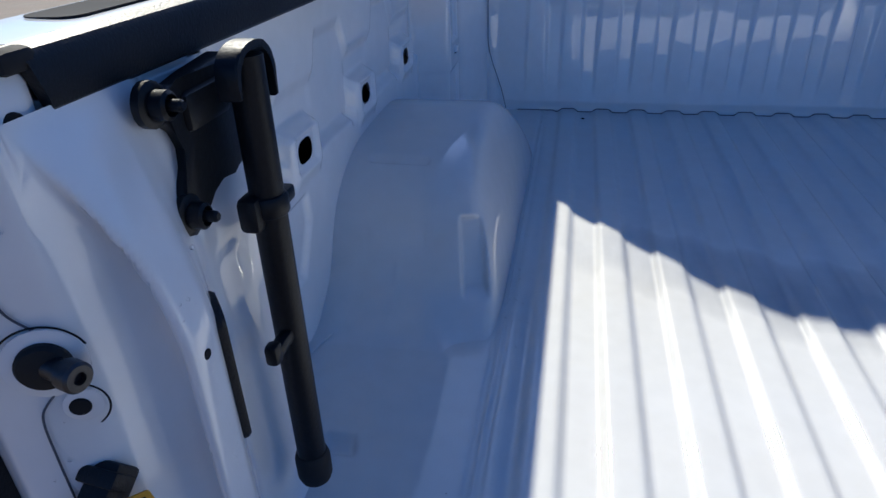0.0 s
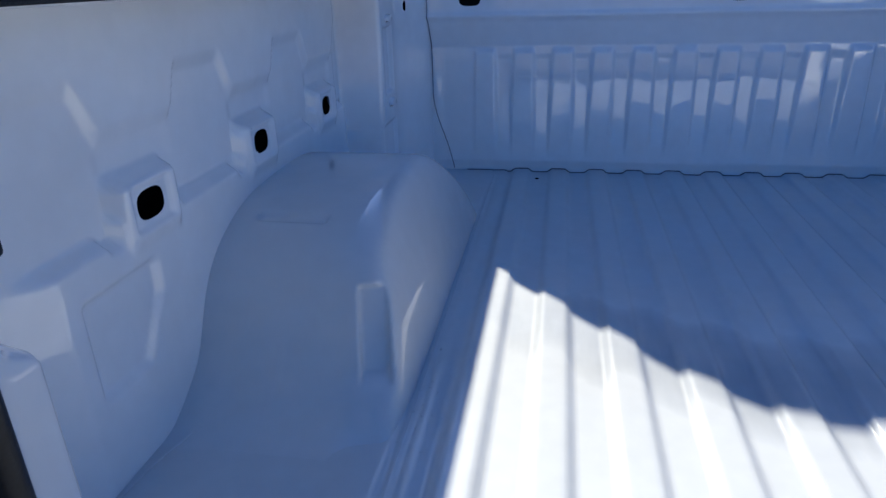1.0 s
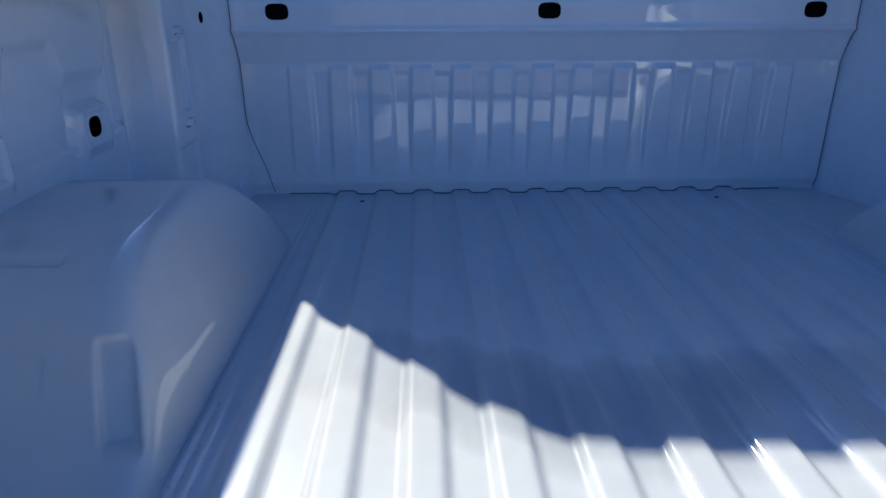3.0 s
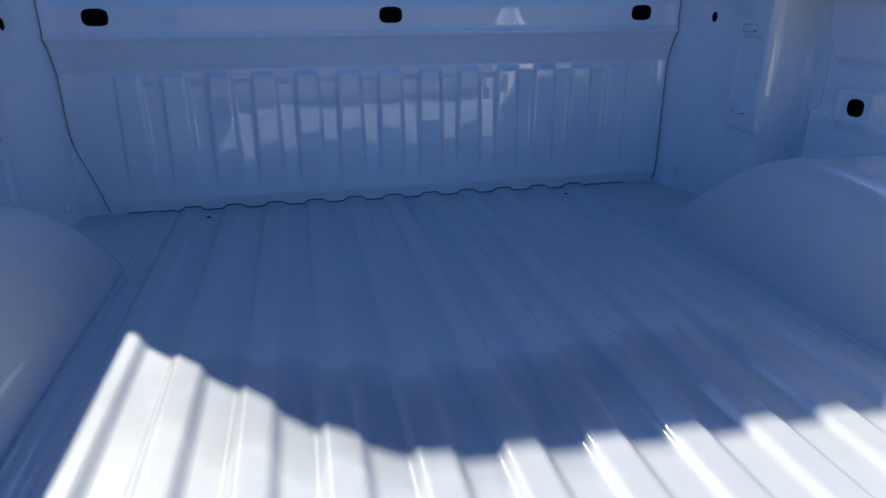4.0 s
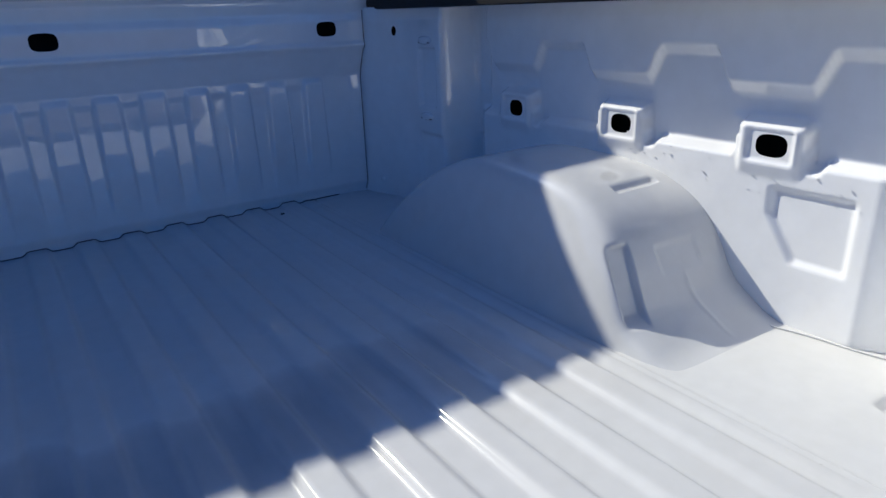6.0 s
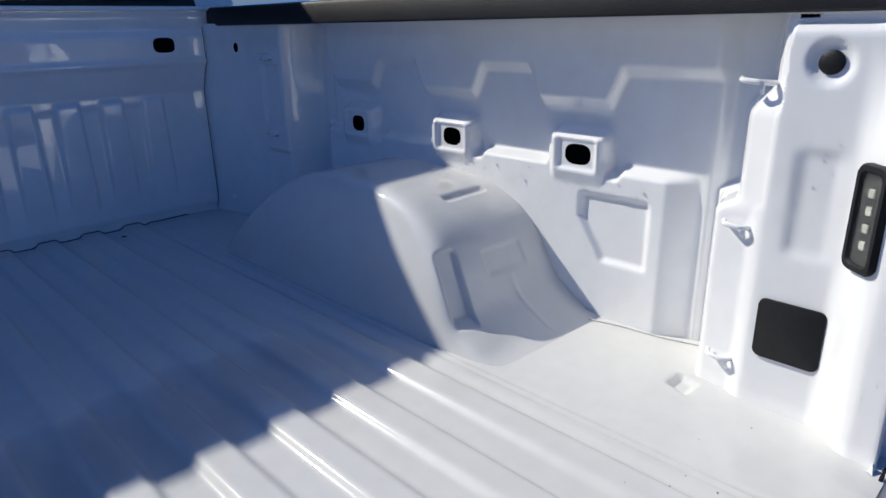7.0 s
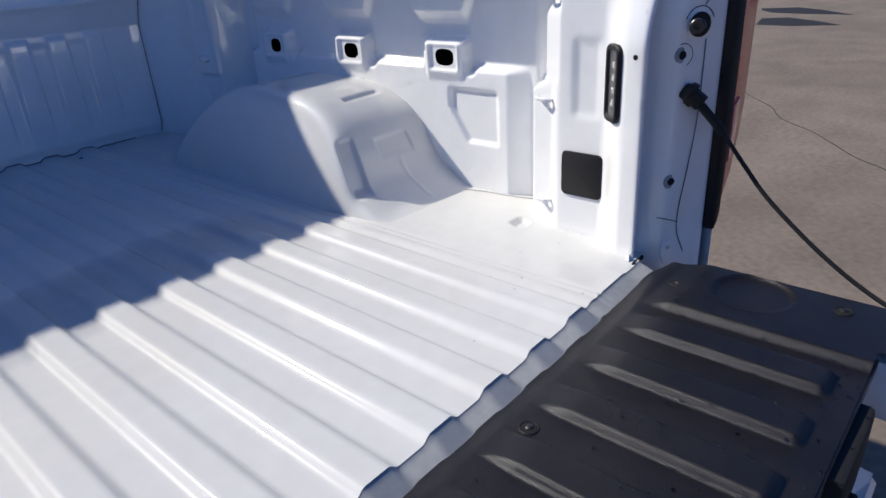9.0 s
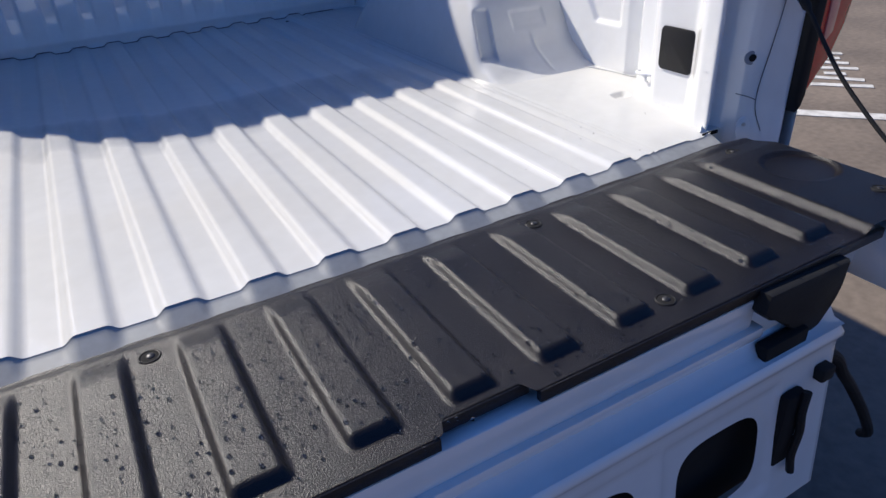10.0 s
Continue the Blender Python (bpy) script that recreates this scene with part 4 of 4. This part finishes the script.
for s in (1, -1):
    bm = bmesh.new()
    run = []
    for z in spaced([0.905, 1.43], 0.012):
        x, y = corner_line(z, s)
        x = x - 0.0035
        if s < 0:
            x -= 0.055 * float(step(1.13, 0.90, z))
        run.append((s * x, min(y, float(front_place(np.array(x), np.array(z))[1])) - 0.0012, z))
    tube(bm, run, 0.0011, 6)
    part("corner_seam", bm, SEAM, truck, "thin dark corner seam")
    disc("drain_hole", (s * 0.490, 1.703, F - 0.0058), (0, 0, 1), 0.006, 0.0022, VOID, truck, "small dark hole in the floor")
    bm = bmesh.new()
    tube(bm, [(s * 0.6145, y, F - 0.0012 - 0.0006) for y in (0.08, 0.5, 1.0, 1.5, 1.76)], 0.0008, 6)
    part("floor_seam", bm, SEAM, truck, "thin dark floor seam")
    disc("corner_stud", (s * 0.800, 1.66, 0.955), (-s, -0.4, 0), 0.010, 0.004, PAINT, truck, "", 0.002)
bm = bmesh.new()
run = []
for x in spaced([-0.70, 0.70], 0.006):
    z = float(floor_height(np.array(x), np.array(1.77)))
    run.append((x, float(front_place(np.array(x), np.array(z))[1]) - 0.002 + 0.0012 * math.sin(37 * x), z + 0.0010))
tube(bm, run, 0.0016, 6)
part("front_seal", bm, SEAM, truck, "wavy dark joint between floor and front wall")
for s in (1, -1):
    bm = bmesh.new()
    tube(bm, spline([(s * 0.93, 0.545, 0.9005), (s * 0.905, 0.530, 0.9005), (s * 0.890, 0.505, 0.9005), (s * 0.905, 0.440, 0.901), (s * 0.915, 0.36, 0.901), (s * 0.93, 0.30, 0.9015)], 5), 0.0014, 6)
    part("wall_seal", bm, PAINT_HOUSE, truck, "grey joint between floor and wall")

# added near-black sheets that keep the wall slots dark, as shade would
for s in (1, -1):
    box_part("wall_dark_back", (min(s * 0.978, s * 0.984), 0.22, 0.95), (max(s * 0.978, s * 0.984), 1.76, 1.43), VOID, truck, "", 0.001)

# ---- folded-down middle part of the tailgate ----
fold = new("folded_gate")
fold.parent = tailgate
for lo, hi, bv, lab in (((-0.415, -0.3930, 0.826), (0.415, -0.366, 0.8740), 0.003, "white hinge beam"), ((-0.43, -0.4035, 0.813), (0.43, -0.380, 0.831), 0.005, "white folded edge under the hinge beam")):
    box_part("gate_edge", lo, hi, PAINT, fold, lab, bv)


def frame_place(U, V):
    y = -0.424 - 0.10 * (0.790 - V) - 0.010 * np.exp(-((V - 0.780) / 0.010) ** 2)
    for c in (-0.36, -0.12, 0.12, 0.345):
        r = np.maximum(np.abs(U - c) / 0.092, np.abs(V - 0.645) / 0.082)
        y = y + 0.004 * step(1.22, 1.08, r)
    y = y + 0.010 * step(0.008, 0.0, 0.575 - np.abs(U))
    return U, y, V


sheet("gate_frame", spaced([-0.575, 0.575], 0.008), spaced([0.50, 0.790], 0.007), frame_place, PAINT, fold, "white pressed frame with open slots",
      holes=[(c, 0.645, 0.078, 0.068, 3.5) for c in (-0.36, -0.12, 0.12, 0.345)], flip=False)
# near-black sheet added behind the slots to paint the shade within them
box_part("frame_dark_back", (-0.565, -0.399, 0.50), (0.565, -0.389, 0.780), VOID, fold, "", 0.002)
sheet("frame_cap", spaced([-0.575, 0.575], 0.02), [0, 0.5, 1.0], lambda U, V: (U, -0.4275 + 0.0315 * V, 0.7895 + 0.025 * V - 0.010 * np.sin(math.pi * V)), PAINT, fold, "white shelf between the frame and the hinge beam")
for s in (1, -1):
    bm = bmesh.new()
    prism(bm, [(s * x, z) for x, z in [(0.412, 0.890), (0.408, 0.862), (0.425, 0.846), (0.452, 0.840), (0.462, 0.822), (0.490, 0.800), (0.522, 0.788), (0.540, 0.794), (0.546, 0.822), (0.556, 0.838), (0.572, 0.850), (0.574, 0.886)]],
          lambda a, b, d: Vector((a, -0.390 - d, b)), 0.024, 0.006)
    part("hinge_cover", bm, RUBBER, fold, "black plastic hinge cover", smooth=True)
    # near-black boxes paint the shade of the hinge gap and the latch slot
    box_part("hinge_gap", (min(s * 0.415, s * 0.50), -0.4225, 0.776), (max(s * 0.415, s * 0.50), -0.403, 0.812), VOID, fold, "near-black box standing for the shaded gap", 0.003)
    box_part("rubber_buffer", (min(s * 0.525, s * 0.552), -0.446, 0.715), (max(s * 0.525, s * 0.552), -0.424, 0.738), RUBBER, fold, "small square rubber buffer", 0.004)
    lt = box_part("latch_slot", (min(s * 0.455, s * 0.496), -0.446, 0.585), (max(s * 0.455, s * 0.496), -0.426, 0.722), VOID, fold, "dark latch slot", 0.008)
    bm = bmesh.new()
    tube(bm, spline([(s * 0.486, -0.450, 0.725), (s * 0.482, -0.452, 0.69), (s * 0.490, -0.452, 0.65), (s * 0.482, -0.454, 0.61), (s * 0.488, -0.456, 0.575)], 5), 0.006, 8)
    part("latch_rod", bm, RUBBER, lt, "black latch rod", smooth=True)
    bm = bmesh.new()
    tube(bm, spline([(s * 0.61, -0.35, 0.70), (s * 0.655, -0.375, 0.668), (s * 0.690, -0.38, 0.640), (s * 0.722, -0.38, 0.595), (s * 0.762, -0.38, 0.548), (s * 0.800, -0.38, 0.500), (s * 0.85, -0.38, 0.435), (s * 0.93, -0.37, 0.33), (s * 0.98, -0.34, 0.27)], 6), 0.010, 10)
    part("wiring_hose", bm, RUBBER, tailgate, "black corrugated wiring hose", smooth=True)

# screws of the tailgate cover, each in a shallow cup
for sx, sy in SCREWS:
    z = float(liner_height(np.array(sx), np.array(sy)))
    bm = bmesh.new()
    lathe(bm, [(0.0135, -0.001), (0.0130, 0.0008), (0.0118, 0.0014), (0.0106, 0.0010), (0.0096, -0.0012)], Matrix.Translation((sx, sy, z)), 28)
    cup = part("screw_cup", bm, BLACK_PLASTIC, tailgate, "shallow black screw cup", smooth=True)
    disc("screw_seat", (sx, sy, z + 0.0002), (0, 0, 1), 0.0100, 0.0006, VOID, cup)
    disc("cover_screw", (sx + 0.001, sy, z + 0.0006), (0, 0, 1), 0.0052, 0.0012, DARK_STEEL, cup, "sunken dark screw", 0.0012, 18)


# ---- ground markings ----
def paint_bar(name, a, b, w, group=""):
    a, b = Vector((*a, 0.0)), Vector((*b, 0.0))
    d = (b - a).normalized()
    n = Vector((-d.y, d.x, 0)) * w / 2
    bm = bmesh.new()
    prism(bm, [((p + q).x, (p + q).y) for p, q in ((a, n), (a, -n), (b, -n), (b, n))], lambda x, y, h: Vector((x, y, 0.001 + h)), 0.004)
    return part(name, bm, LINE_PAINT, None)


tagged(paint_bar("parking_line", (1.2, 3.93), (3.70, 0.96), 0.10), "worn white parking bay line on the asphalt", "road marking", kind="structure")
start, along, across = Vector((4.08, 1.42)), Vector((0.72, 0.69)), Vector((-0.64, 0.77))
for k, (shift, length) in enumerate(((0.0, 0.36), (0.02, 0.30), (0.10, 0.13), (0.0, 0.40), (0.03, 0.34), (0.06, 0.36), (0.02, 0.33), (0.08, 0.30))):
    p = start + along * (0.135 * k) + across * shift
    q = p + across * length + along * (0.03 if k % 3 == 1 else 0.0)
    tagged(paint_bar("painted_letter_stroke", p, q, 0.062), "worn white painted letter strokes on the asphalt", "road marking", "painted word", kind="structure")


# two flat black patches paint a forked shadow on the asphalt
for k, (a, b, c) in enumerate(((13.85, 3.70, 0.0), (12.25, 3.20, 0.0))):
    bm = bmesh.new()
    edge = [(0.0, 0.0), (0.5, 0.22), (1.1, 0.16), (1.9, 0.0), (1.2, -0.14), (0.6, -0.20), (0.2, -0.10)] if k == 0 else [(0.0, 0.0), (0.3, 0.16), (0.9, 0.10), (1.5, 0.0), (0.9, -0.24), (0.4, -0.30)]
    prism(bm, [(a - 0.43 * u + 0.9 * w * 1.6, b - 0.90 * u - 0.43 * w) for u, w in [(u, 1.5 * w) for u, w in edge]], lambda x, y, h: Vector((x, y, 0.0005 + h)), 0.003)
    tagged(part("painted_shadow", bm, SHADOW_CRACK_BLACK), "flat black patch painting a shadow on the asphalt", "tar patch", "tar patches", kind="structure")


crack = [(6.4, 1.55), (5.9, 1.18), (5.55, 0.98), (5.198, 0.665), (4.936, 0.451), (4.664, 0.257), (4.518, 0.084), (4.30, -0.10), (4.12, -0.33)]
bm = bmesh.new()
tube(bm, [(x + 0.012 * math.sin(9 * x), y + 0.012 * math.cos(13 * y), 0.0) for x, y, _ in spline([(x, y, 0) for x, y in crack], 5)], 0.0035, 6)
tagged(part("asphalt_crack", bm, SHADOW_CRACK_BLACK), "thin dark crack in the worn asphalt", "crack", kind="structure")


# ---- parked vehicles in the distance ----
def suv(name, body_mat, label):
    car = tagged(new(name), label, "car", "parked vehicles")
    secs = [(-0.02, [(0.60, 0.35), (0.80, 0.55), (0.84, 0.85), (0.80, 1.00), (0, 1.04)]), (0.14, [(0.90, 0.30), (0.96, 0.60), (0.965, 0.92), (0.90, 1.07), (0, 1.11)]),
            (1.20, [(0.93, 0.28), (0.985, 0.60), (0.985, 1.00), (0.92, 1.14), (0, 1.19)]), (1.75, [(0.93, 0.28), (0.985, 0.60), (0.98, 1.05), (0.86, 1.36), (0, 1.42)]),
            (2.20, [(0.93, 0.28), (0.985, 0.60), (0.98, 1.08), (0.74, 1.66), (0, 1.73)]), (4.2, [(0.93, 0.28), (0.985, 0.60), (0.98, 1.08), (0.74, 1.68), (0, 1.75)]),
            (4.9, [(0.90, 0.32), (0.95, 0.62), (0.92, 1.08), (0.70, 1.45), (0, 1.50)])]
    loft("body", secs, body_mat, car, "")
    def front(nm, outline, mat, d, lab=""):
        bm = bmesh.new()
        prism(bm, outline, lambda a, b, h: Vector((a, d - h, b)), 0.03, 0.008)
        return part(nm, bm, mat, car, lab, smooth=True)
    front("grille", [(-0.56, 0.74), (-0.48, 0.62), (0.48, 0.62), (0.56, 0.74), (0.52, 0.94), (-0.52, 0.94)], BLACK_PLASTIC, -0.005, "black mesh grille")
    front("emblem", rounded(0.20, 0.08, 0.03, 3), CHROME, -0.030, "plain chrome emblem")
    front("lower_intake", [(-0.70, 0.42), (0.70, 0.42), (0.62, 0.54), (-0.62, 0.54)], BLACK_PLASTIC, 0.0, "black lower intake")
    front("bumper_strip", [(-0.74, 0.36), (0.74, 0.36), (0.72, 0.40), (-0.72, 0.40)], CHROME, 0.0, "bright bumper strip")
    for s in (-1, 1):
        front("headlamp", [(s * 0.60, 0.86), (s * 0.84, 0.92), (s * 0.80, 0.99), (s * 0.58, 0.95)], GLASS_DARK, 0.02, "dark slim headlamp")
    bm = bmesh.new()
    prism(bm, [(-0.80, 1.20), (0.80, 1.20), (0.66, 1.62), (-0.66, 1.62)], lambda a, b, h: Vector((a, 1.36 + (b - 1.20) * 1.55 - h, b)), 0.03)
    part("windscreen", bm, GLASS_DARK, car, "dark windscreen")
    for s in (-1, 1):
        for y in (0.95, 3.95):
            bm = bmesh.new()
            m = facing((s, 0, 0), (s * 0.86, y, 0.37))
            lathe(bm, [(0.23, -0.11), (0.34, -0.11), (0.37, -0.08), (0.37, 0.08), (0.34, 0.11), (0.23, 0.11)], m, 32)
            w = part("wheel", bm, TYRE, car, "", smooth=True)
            bm = bmesh.new()
            lathe(bm, [(0.24, 0.08), (0.23, 0.112), (0.06, 0.10)], m, 24)
            part("rim", bm, STEEL, w, "", smooth=True)
    return car


def turned(x, y, deg):
    return pose(x, y, 0, 0, 0, deg)


white_suv = suv("suv", PAINT, "white parked SUV with a black grille and chrome emblem")
white_suv.matrix_basis = turned(19.3, 1.50, -90)
c = copy_thing(white_suv, turned(6.0, 13.2, 20))
c = copy_thing(white_suv, turned(27.5, 5.4, -90))


# ---- water drops ----
def drops(name, places, parent, mat=DROP):
    """Flattened beads of water, joined in one mesh. places: (position, normal, radius)."""
    V, Q = [], []
    ring, n = [(0.80, -0.10), (1.0, 0.40), (0.86, 0.88), (0.48, 1.18)], 12
    for p, normal, r in places:
        m = facing(normal, p, (0.1, 1, 0.2))
        k0 = len(V)
        for rr, h in ring:
            V += [m @ Vector((rr * r * math.cos(2 * math.pi * i / n), rr * r * math.sin(2 * math.pi * i / n), h * r)) for i in range(n)]
        V.append(m @ Vector((0, 0, 1.28 * r)))
        for a in range(0, n * 3, n):
            Q += [(k0 + a + i, k0 + a + (i + 1) % n, k0 + a + n + (i + 1) % n, k0 + a + n + i) for i in range(n)]
        Q += [(k0 + 3 * n + i, k0 + 3 * n + (i + 1) % n, k0 + 4 * n) for i in range(n)]
    ob = raw(name, V, Q, mat, parent, "", True, 0)
    return tagged(ob, kind="stuff")


rng = random.Random(7)
spots = []
while len(spots) < 1350:
    x, y = rng.uniform(-0.66, 0.66), rng.uniform(-0.40, -0.066)
    edge = y > -0.095
    if rng.random() > (1.0 if edge else 0.30 * (0.45 + 0.55 * (x < 0.25))):
        continue
    if noise.noise(Vector((x * 9, y * 9, 3))) + rng.uniform(-0.6, 0.6) < (0.0 if edge else 0.05):
        continue
    r = rng.choice((0.0007, 0.0009, 0.0011, 0.0013)) if edge else rng.choice((0.0009, 0.0012, 0.0015, 0.0018, 0.0022, 0.0025))
    if any((x - q[0][0]) ** 2 + (y - q[0][1]) ** 2 < (2.2 * (r + q[2])) ** 2 for q in spots):
        continue
    spots.append(((x, y, float(liner_height(np.array(x), np.array(y))) + 0.0001), (0, 0, 1), r))
drops("rain_water", spots, liner)
spots = []
for _ in range(46):
    y, z = rng.uniform(0.40, 0.84), rng.gauss(1.142, 0.020)
    spots.append(((float(wall_depth(np.array(y), np.array(z))), y, z), (-1, 0, 0.3), rng.choice((0.0007, 0.0009, 0.0012, 0.0016, 0.0021))))
drops("rain_water", spots, truck)
for s in (1, -1):
    spots = []
    for _ in range(46 if s < 0 else 26):
        if rng.random() < 0.5:
            k = rng.random()
            p, n = (s * (0.770 + 0.001 * k), (0.004 if s > 0 else -0.010) + 0.03 * k, rng.uniform(0.93, 1.38)), (-s, 0, 0)
        else:
            k = rng.random()
            p, n = (s * (0.822 + 0.034 * k), (-0.0375 if s > 0 else -0.0535) - 0.020 * k, rng.uniform(0.95, 1.38)), (-s * 0.5, -0.86, 0)
        spots.append((p, n, rng.uniform(0.0008, 0.0020)))
    if s > 0:
        for _ in range(7):
            spots.append(((0.8152, rng.uniform(0.095, 0.150), rng.gauss(1.268, 0.012)), (-1, 0, 0), rng.uniform(0.0005, 0.0011)))
    drops("rain_water", spots, truck)

# wet patches on the rail top beside the stake pocket
for x, y, a, b in ((0.846, 0.085, 0.008, 0.014), (0.842, 0.122, 0.007, 0.013), (0.849, 0.152, 0.008, 0.016), (0.853, 0.052, 0.006, 0.009), (0.845, 0.195, 0.006, 0.013)):
    bm = bmesh.new()
    lathe(bm, [(1.0, 0.0), (0.9, 0.0007), (0.5, 0.0010), (0.05, 0.0011)], Matrix.Translation((-x, y, 1.4647)) @ Matrix.Diagonal((a, b, 1, 1)), 16)
    part("wet_patch", bm, DROP, truck, "thin patch of rain water", smooth=True)

# beads of water lying along the floor seams
spots = []
for _ in range(40):
    y = rng.uniform(0.50, 0.75)
    x = -rng.choice((0.603, 0.612, 0.622, 0.60, rng.uniform(0.56, 0.63)))
    spots.append(((x, y, float(floor_height(np.array(x), np.array(y)))), (0, 0, 1), rng.uniform(0.0008, 0.0024)))
drops("rain_water", spots, truck)

# fine grit left on the floor near the tailgate
spots = []
for _ in range(26):
    x, y = rng.choice((1, 1, 1, -1)) * abs(rng.gauss(0.62, 0.12)), abs(rng.gauss(0.06, 0.12)) - 0.02
    if abs(x) < 0.76:
        spots.append(((x, y, float(floor_height(np.array(x), np.array(y)))), (0, 0, 1), rng.uniform(0.0004, 0.0011)))
drops("grit", spots, truck, GRIT)
